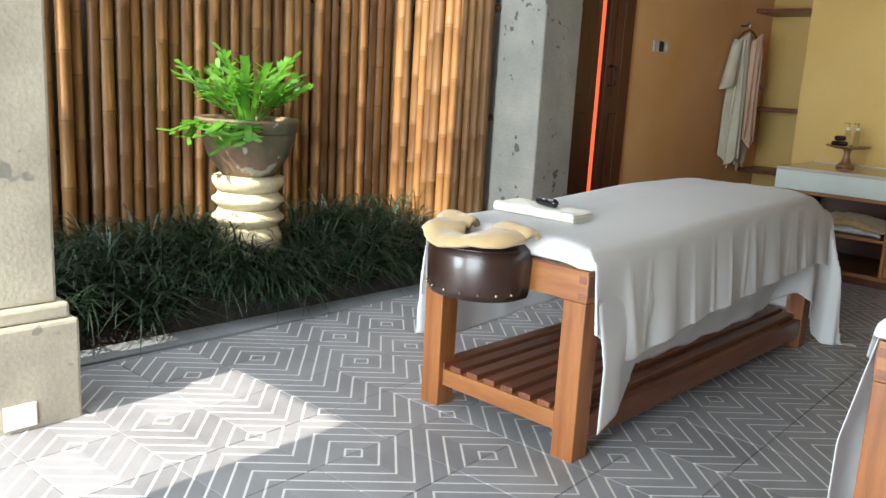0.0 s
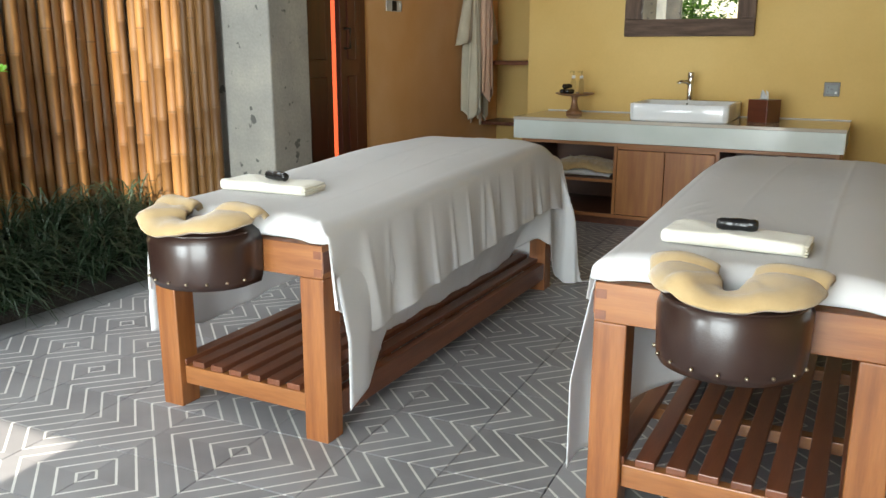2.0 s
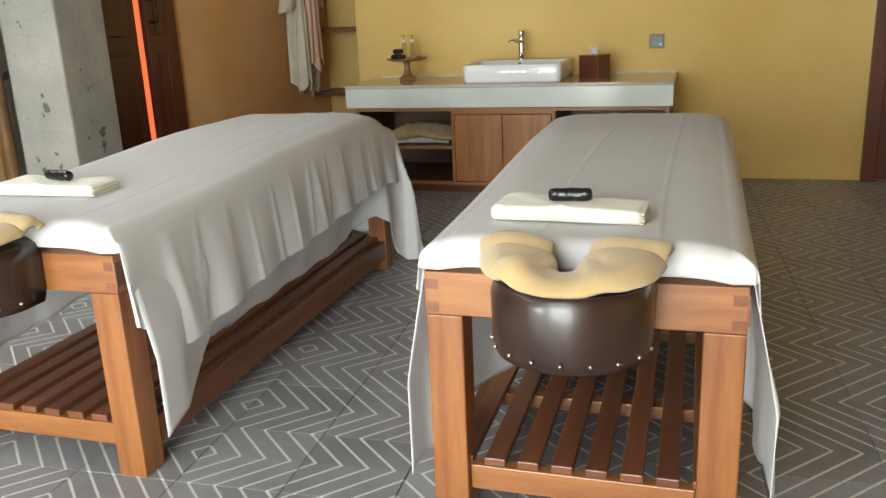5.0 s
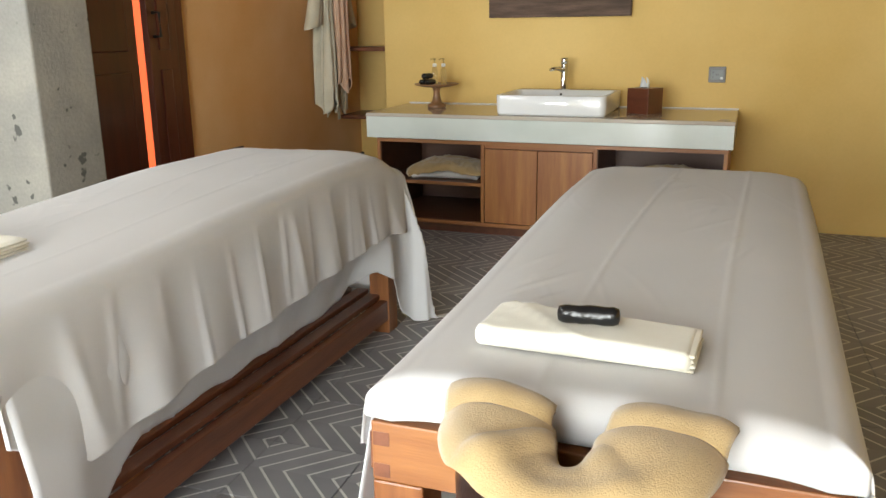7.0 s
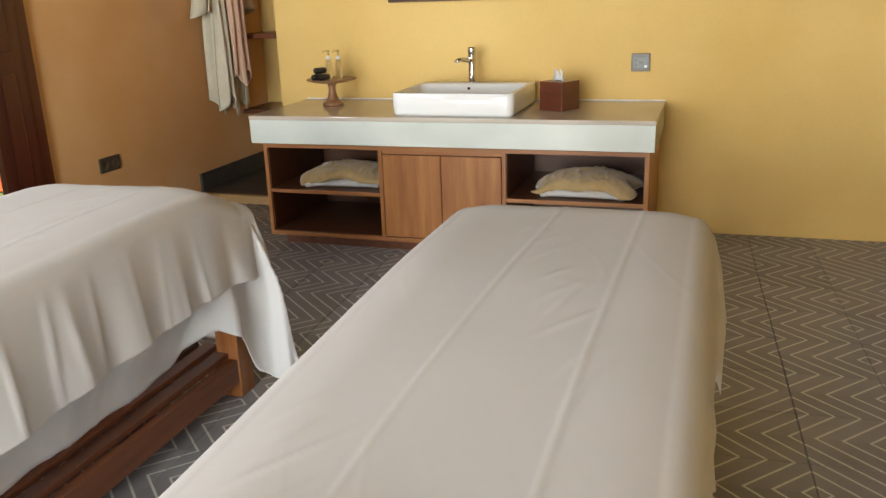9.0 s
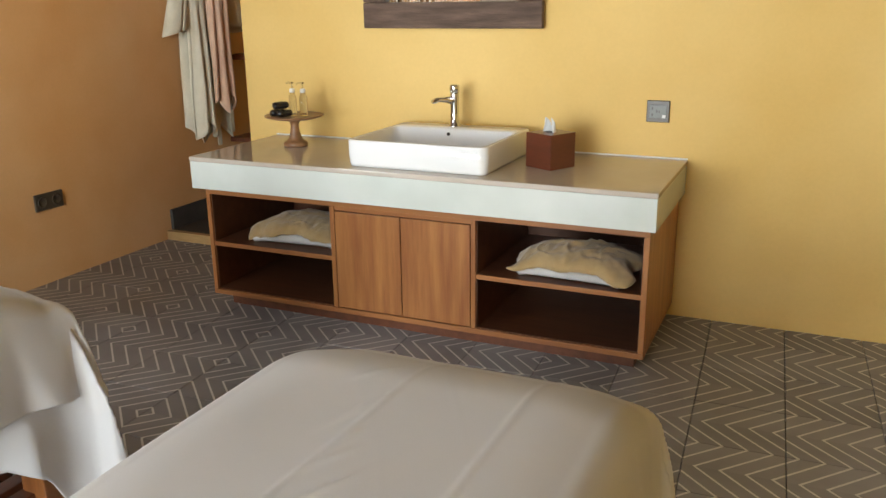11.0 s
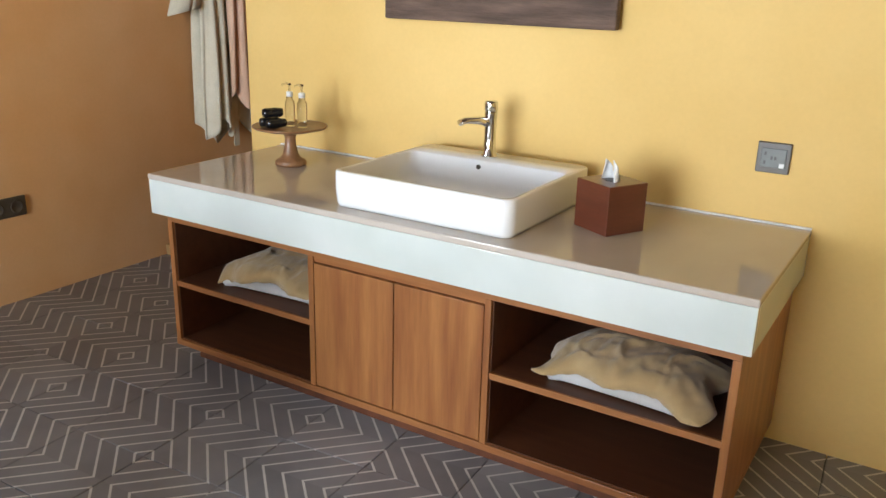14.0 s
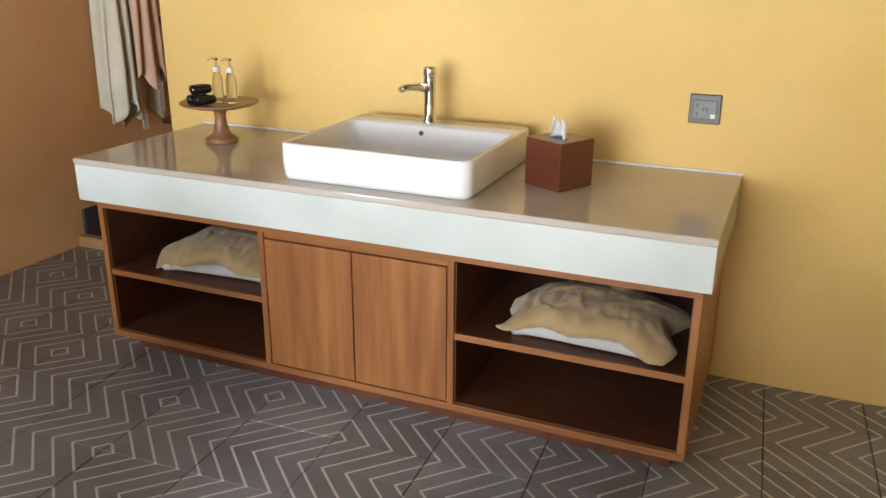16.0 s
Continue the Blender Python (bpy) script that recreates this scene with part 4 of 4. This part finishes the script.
# ---- robes ----
def robe():
    """Two short robes one over the other on a hanger, the hems uneven."""
    r = thing("hanging_robes", "ivory and peach cotton robes on a wooden hanger", "robe", (-2.928, 6.66, 0))
    part("hook", tube([(0.001, 0, 1.64), (0.05, 0, 1.64), (0.07, 0, 1.67)], 0.006), RUBBER, r)
    part("hanger", tube([(0.075, -0.19, 1.53), (0.075, -0.08, 1.59), (0.075, 0, 1.61), (0.075, 0.08, 1.59), (0.075, 0.19, 1.53)], 0.009), TEAK, r)
    part("hanger_hook", tube([(0.075, 0, 1.61), (0.075, 0, 1.66), (0.062, 0, 1.685), (0.05, 0, 1.66)], 0.003), CHROME, r)
    def body(depth, w0, w1, hem, seed, y_off):
        def fn(u, v):
            a = (u - 0.5) * 2
            w = w0 + (w1 - w0) * v ** 0.7
            fold = math.sin(a * 9 + seed + v) * 0.022 * v + 0.012 * noise.noise(Vector((a * 4, v * 2, seed)))
            h = hem(a)
            z = 1.585 - abs(a) ** 1.4 * 0.06 * (1 - v) - v * (1.585 - h)
            return Vector((depth + 0.045 * math.sqrt(max(0, 1 - a * a)) + fold, y_off + a * w, z))
        return grid(44, 40, fn, 0.004)
    part("robe_ivory", body(0.035, 0.17, 0.20, lambda a: 0.58 + 0.06 * math.sin(a * 5 + 1), 1.0, 0.0), ROBE_W, r, "ivory cotton robe", True)
    part("robe_peach", body(0.125, 0.075, 0.095, lambda a: 0.74 + 0.05 * math.sin(a * 6), 3.0, 0.03), ROBE_P, r, "peach lined cotton robe", True)
    part("robe_front", body(0.085, 0.07, 0.085, lambda a: 0.60 + 0.05 * math.sin(a * 4 + 2), 5.0, -0.11), ROBE_W, r, "ivory front panel", True)
    def sleeve(sy, seed, mat):
        def fn(u, v):
            ang = u * 2 * math.pi
            rr = 0.065 + 0.03 * v
            return Vector((0.075 + rr * 0.55 * math.cos(ang), sy * (0.17 + 0.10 * v) + rr * math.sin(ang) * 0.9, 1.52 - 0.36 * v + 0.02 * math.sin(ang + seed)))
        part("sleeve", grid(24, 12, fn, 0.003), mat, r, "", True)
    sleeve(-1, 0.5, ROBE_W)
    sleeve(1, 2.0, ROBE_W)
    for y, z in ((-0.02, 0.50), (0.11, 0.56)):
        part("belt_end", box(0.115, 0.119, y - 0.018, y + 0.018, z, z + 0.45, 0.001), ROBE_W, r)


robe()


# ---- planting bed ----
def soil():
    def fn(u, v):
        x, y = -3.86 + 0.84 * u, -2.6 + 6.4 * v
        return Vector((x, y, -0.03 + 0.27 * math.sin(u * math.pi) + 0.03 * noise.noise(Vector((x * 3, y * 3, 0)))))
    return tagged(part("planting_bed", grid(24, 120, fn), SOIL, smooth=True), "dark soil of the planting bed", "soil", kind="structure")


soil()


def fence(name, label, x, y, turn, count, pitch, height):
    f = thing(name, label, "fence", (x, y, 0), turn, "bamboo screens")
    meshes = []
    for k in range(6):
        bm = bmesh.new()
        r = pitch * (0.40 + 0.025 * k)
        prof, z = [], -0.1
        rr = random.Random(k)
        nodes = []
        z = -0.1 + rr.uniform(0.02, 0.2)
        prof.append((r, -0.1))
        while z < height - 0.05:
            prof += [(r, z - 0.012), (r * 1.09, z - 0.004), (r * 1.02, z), (r * 1.08, z + 0.004), (r, z + 0.012)]
            nodes.append(z)
            z += rr.uniform(0.22, 0.36)
        prof.append((r, height + rr.uniform(-0.03, 0.03)))
        lathe(prof, 10, bm)
        me = bpy.data.meshes.new("bamboo_pole")
        bm.to_mesh(me)
        bm.free()
        me.materials.append(BAMBOO)
        me.materials.append(BAMBOO_NODE)
        for p in me.polygons:
            p.use_smooth = len(p.vertices) == 4
            if any(abs(p.center.z - q) < 0.0035 for q in nodes):
                p.material_index = 1
        meshes.append(me)
    rr = random.Random(7)
    for i in range(count):
        o = new("bamboo_pole", rr.choice(meshes))
        o.parent = f
        o.matrix_basis = pose(i * pitch, rr.uniform(-0.008, 0.008), rr.uniform(-0.25, 0.0), rr.uniform(-0.4, 0.4), rr.uniform(-0.4, 0.4), rr.uniform(0, 360))
    for z in (0.35, 1.5, 2.6):
        part("batten", tube([(-0.03, 0.055, z), (count * pitch, 0.055, z)], 0.02, 8), BATTEN, f)
    return f


fence("bamboo_screen", "tall screen of upright dry bamboo poles behind the plants", -3.74, -2.5, 90, 93, 0.0665, 3.1)
fence("bamboo_screen", "short screen of upright dry bamboo poles beside the stone pier", -3.72, 3.665, 0, 13, 0.0625, 3.1)


def blades(rr, clumps, per, length, width):
    vs, fs = [], []
    for cx, cy, cz in clumps:
        for _ in range(per):
            a = rr.uniform(0, 2 * math.pi)
            ln = length * rr.uniform(0.6, 1.25)
            w = width * rr.uniform(0.7, 1.2)
            up = rr.uniform(0.45, 0.95)
            bx, by = cx + rr.uniform(-0.03, 0.03), cy + rr.uniform(-0.03, 0.03)
            d = Vector((math.cos(a), math.sin(a), 0))
            side = Vector((-d.y, d.x, 0))
            k0 = len(vs)
            for i in range(6):
                s = i / 5
                p = Vector((bx, by, cz)) + d * (ln * (0.12 * s + 0.62 * s * s * (1.2 - up * 0.6))) + Vector((0, 0, ln * (up * 1.15 * s - 0.62 * s * s)))
                ww = w * (1 - s) ** 0.55 * (0.7 + 0.6 * s) if i < 5 else 0.0006
                vs += [tuple(p - side * ww), tuple(p + side * ww)]
            for i in range(5):
                q = k0 + 2 * i
                fs.append((q, q + 1, q + 3, q + 2))
    return vs, fs


def strap_grass():
    rr = random.Random(11)
    clumps = []
    for _ in range(420):
        x, y = rr.uniform(-3.62, -3.08), rr.uniform(-1.5, 3.52)
        clumps.append((x, y, -0.02 + 0.25 * math.sin((x + 3.86) / 0.84 * math.pi)))
    for _ in range(46):
        a = rr.uniform(-1.5, 0.6)
        x, y = -3.36 + rr.uniform(0.19, 0.30) * math.cos(a), 2.40 + rr.uniform(0.19, 0.34) * math.sin(a)
        clumps.append((x, y, -0.02 + 0.25 * math.sin((x + 3.86) / 0.84 * math.pi)))
    vs, fs = blades(rr, clumps, 20, 0.42, 0.0062)
    me = bpy.data.meshes.new("strap_grass")
    me.from_pydata(vs, [], fs)
    me.materials.append(GRASS)
    tagged(new("strap_grass", me), "dark green arching strap-leaf grass filling the bed", "grass", kind="stuff")


strap_grass()


def potted_fern():
    c = (-3.36, 2.40)
    p = thing("stone_pedestal", "cream turned limestone pedestal among the grass", "pedestal", (*c, 0.05))
    part("base", lathe([(0.165, -0.02), (0.165, 0.24), (0.160, 0.27), (0.145, 0.305), (0.02, 0.306)], 40), PEDESTAL, p, smooth=True)
    for z in (0.306, 0.392):
        part("ring", lathe([(0.140, z), (0.155, z + 0.022), (0.174, z + 0.036), (0.174, z + 0.048), (0.155, z + 0.062), (0.145, z + 0.083), (0.02, z + 0.0855)], 40), PEDESTAL, p, smooth=True)
    part("cap", lathe([(0.150, 0.478), (0.163, 0.50), (0.172, 0.515), (0.172, 0.545), (0.155, 0.552), (0.02, 0.553)], 40), PEDESTAL, p, smooth=True)
    q = thing("plant_pot", "mossy terracotta plant pot with a rolled rim", "pot", (*c, 0.604))
    part("bowl", lathe([(0.125, 0), (0.145, 0.025), (0.195, 0.10), (0.222, 0.18), (0.226, 0.205), (0.02, 0.206)], 44), POT, q, smooth=True)
    part("rim", lathe([(0.226, 0.2062), (0.234, 0.215), (0.228, 0.224), (0.238, 0.236), (0.231, 0.246), (0.250, 0.258), (0.252, 0.267), (0.236, 0.271), (0.215, 0.262), (0.208, 0.235), (0.01, 0.232)], 44), POT, q, smooth=True)
    f = thing("fern", "bright green crested fern growing in the pot", "plant", (*c, 0.838))
    rr = random.Random(5)

    def frond(az, ln, lean, width, droop):
        vs, fs = [], []
        d = Vector((math.cos(az), math.sin(az), 0))
        side = Vector((-d.y, d.x, 0))
        n = 9
        pts = []
        for i in range(n + 1):
            s = i / n
            pts.append(d * (0.04 + ln * (lean * s + 0.25 * s * s)) + Vector((0, 0, ln * (s * (1 - lean * 0.5) - droop * s * s))))
        for i, pt in enumerate(pts):
            s = i / n
            w = width * (0.35 + 0.65 * s)
            vs += [pt - side * w + Vector((0, 0, w * 0.35)), pt, pt + side * w + Vector((0, 0, w * 0.35))]
        for i in range(n):
            a = 3 * i
            fs += [(a, a + 1, a + 4, a + 3), (a + 1, a + 2, a + 5, a + 4)]
        tip, up = pts[-1], (pts[-1] - pts[-2]).normalized()
        for k in range(9):
            s = 0.5 + 0.5 * k / 8
            b = pts[int(s * n)]
            for sg in (-1, 1):
                if rr.random() < 0.2:
                    continue
                dirn = (side * sg * rr.uniform(0.5, 1.2) + up * rr.uniform(0.3, 1.0) + Vector((0, 0, rr.uniform(-0.3, 0.5)))).normalized()
                l2 = rr.uniform(0.045, 0.085) * (0.6 + s * 0.5)
                lat = dirn.cross(Vector((0, 0, 1)) + d * 0.3).normalized() * rr.uniform(0.010, 0.018)
                b0 = b + side * sg * width * 0.5
                q0 = len(vs)
                vs += [b0 - lat * 0.6, b0 + lat * 0.6, b0 + dirn * l2 * 0.6 + lat, b0 + dirn * l2 + lat * 0.5, b0 + dirn * l2 * 0.85, b0 + dirn * l2 - lat * 0.6, b0 + dirn * l2 * 0.6 - lat]
                fs += [(q0, q0 + 1, q0 + 2, q0 + 6), (q0 + 6, q0 + 2, q0 + 4), (q0 + 2, q0 + 3, q0 + 4), (q0 + 6, q0 + 4, q0 + 5)]
        me = bpy.data.meshes.new("frond")
        me.from_pydata([tuple(v) for v in vs], [], fs)
        me.materials.append(FERN)
        me.polygons.foreach_set("use_smooth", [True] * len(me.polygons))
        o = new("frond", me)
        o.parent = f

    for i in range(24):
        frond(rr.uniform(0, 2 * math.pi), rr.uniform(0.20, 0.42), rr.uniform(0.08, 0.62), rr.uniform(0.014, 0.024), rr.uniform(0.0, 0.2))
    for i in range(8):
        frond(radians(rr.uniform(-110, -30)), rr.uniform(0.22, 0.32), rr.uniform(0.9, 1.15), rr.uniform(0.018, 0.026), rr.uniform(0.55, 0.8))


potted_fern()


# ---- garden behind the camera ----
def tree(x, y, h, seed):
    t = thing("tree", "leafy green garden tree on the lawn", "tree", (x, y, -0.12), 0, "garden trees")
    rr = random.Random(seed)
    bm = tube([(0, 0, 0), (0.05, 0.03, h * 0.3), (0.0, 0.1, h * 0.6), (0.05, 0.1, h * 0.85)], [0.16, 0.12, 0.08, 0.03], 10)
    for k in range(6):
        a = rr.uniform(0, 6.28)
        z = h * rr.uniform(0.3, 0.65)
        tube([(0, 0.05, z), (math.cos(a) * h * 0.14, math.sin(a) * h * 0.14, z + h * 0.1), (math.cos(a) * h * 0.26, math.sin(a) * h * 0.26, z + h * 0.24)], [0.06, 0.04, 0.015], 7, bm)
    part("trunk", bm, BARK, t, smooth=True)
    vs, fs = [], []
    lumps = [(Vector((rr.gauss(0, h * 0.17), rr.gauss(0, h * 0.17), h * rr.uniform(0.28, 1.0))), h * rr.uniform(0.07, 0.15)) for _ in range(30)]
    for c, r in lumps:
        for _ in range(110):
            p = c + Vector((rr.gauss(0, 1), rr.gauss(0, 1), rr.gauss(0, 0.8))).normalized() * r * rr.uniform(0.5, 1.1)
            a = Vector((rr.uniform(-1, 1), rr.uniform(-1, 1), rr.uniform(-0.6, 0.6))).normalized()
            b = a.cross(Vector((rr.uniform(-1, 1), rr.uniform(-1, 1), 1))).normalized()
            l1, l2 = rr.uniform(0.06, 0.13), rr.uniform(0.025, 0.05)
            q = len(vs)
            vs += [tuple(p - a * l1), tuple(p + b * l2), tuple(p + a * l1), tuple(p - b * l2)]
            fs.append((q, q + 1, q + 2, q + 3))
    me = bpy.data.meshes.new("crown")
    me.from_pydata(vs, [], fs)
    me.materials.append(HEDGE)
    o = new("crown", me)
    o.parent = t


for i, (x, y, h) in enumerate(((-4.6, -9.5, 4.6), (-2.2, -11.0, 5.2), (-6.8, -8.5, 5.0), (0.8, -10.5, 4.8), (-3.6, -14.0, 6.5), (3.5, -12.5, 5.5))):
    tree(x, y, h, 20 + i)


# ---- floor tiles ----
def tiles():
    a, size, offx, offy = radians(2.7), 0.287, -0.529, -0.44
    c, s = math.cos(a), math.sin(a)

    def to_world(u, v):
        u, v = (u + offx) * size, (v + offy) * size
        return u * c - v * s, u * s + v * c

    th, gap, be = 0.012, 0.0013, 0.0014
    base = bpy.data.meshes.new("tile")
    h = size / 2 - gap
    hb = h - be
    vs = [(-h, -h, -th), (h, -h, -th), (h, h, -th), (-h, h, -th), (-h, -h, -be), (h, -h, -be), (h, h, -be), (-h, h, -be), (-hb, -hb, 0), (hb, -hb, 0), (hb, hb, 0), (-hb, hb, 0)]
    fs = [(8, 9, 10, 11)] + [(i, (i + 1) % 4, 4 + (i + 1) % 4, 4 + i) for i in range(4)] + [(4 + i, 4 + (i + 1) % 4, 8 + (i + 1) % 4, 8 + i) for i in range(4)]
    base.from_pydata(vs, [], fs)
    base.materials.append(TILE)
    uvl = base.uv_layers.new(name="UVMap")
    for lp in base.loops:
        co = base.vertices[lp.vertex_index].co
        uvl.data[lp.index].uv = (co.x / size + 0.5, co.y / size + 0.5)
    rr = random.Random(3)
    forced = {(-5, 7): 0, (-4, 7): 180, (-6, 7): 180, (-6, 8): 180, (-5, 8): 0, (-3, 8): 180, (-2, 8): 180, (-3, 7): 180, (-3, 9): 180, (-2, 9): 180, (-9, 7): 0, (-8, 7): 180,
              (-5, 18): 180, (-4, 18): 0, (-5, 19): 180, (-4, 19): 0, (-3, 18): 0, (-2, 18): 0, (-2, 19): 0, (-9, 9): 180, (-9, 10): 180, (-8, 9): 0, (-8, 10): 0}
    near, rest = [], []
    last = {}
    for j in range(-6, 23):
        for i in range(-12, 12):
            x, y = to_world(i + 0.5, j + 0.5)
            if not (-2.95 < x < 2.45 and -1.4 < y < 6.26) or (x < -2.79 and y < 3.7 - 0.0) and x < -2.87:
                continue
            turn = forced.get((i, j))
            if turn is None:
                prev = last.get((i, j - 1), rr.choice((0, 180)))
                turn = prev if rr.random() < 0.56 else 180 - prev
            last[(i, j)] = turn
            (near if x < 0.62 and y > 0.9 and len(near) < 300 else rest).append((x, y, turn))
    for x, y, turn in near:
        o = new("tile", base)
        o.parent = floor_slab
        o.matrix_basis = pose(x, y, rr.uniform(-0.0006, 0.0006), 0, 0, turn + 2.7)
    V, F, U = [], [], []
    for x, y, turn in rest:
        m = pose(x, y, 0, 0, 0, turn + 2.7)
        k = len(V)
        V += [tuple(m @ Vector(p)) for p in vs]
        F += [tuple(k + q for q in f) for f in fs]
        U += [(base.vertices[q].co.x / size + 0.5, base.vertices[q].co.y / size + 0.5) for f in fs for q in f]
    me = bpy.data.meshes.new("far_tiles")
    me.from_pydata(V, [], F)
    me.materials.append(TILE)
    ul = me.uv_layers.new(name="UVMap")
    for lp, q in zip(ul.data, U):
        lp.uv = q
    o = new("far_tiles", me)
    o.parent = floor_slab
    o["kind"] = "stuff"


tiles()
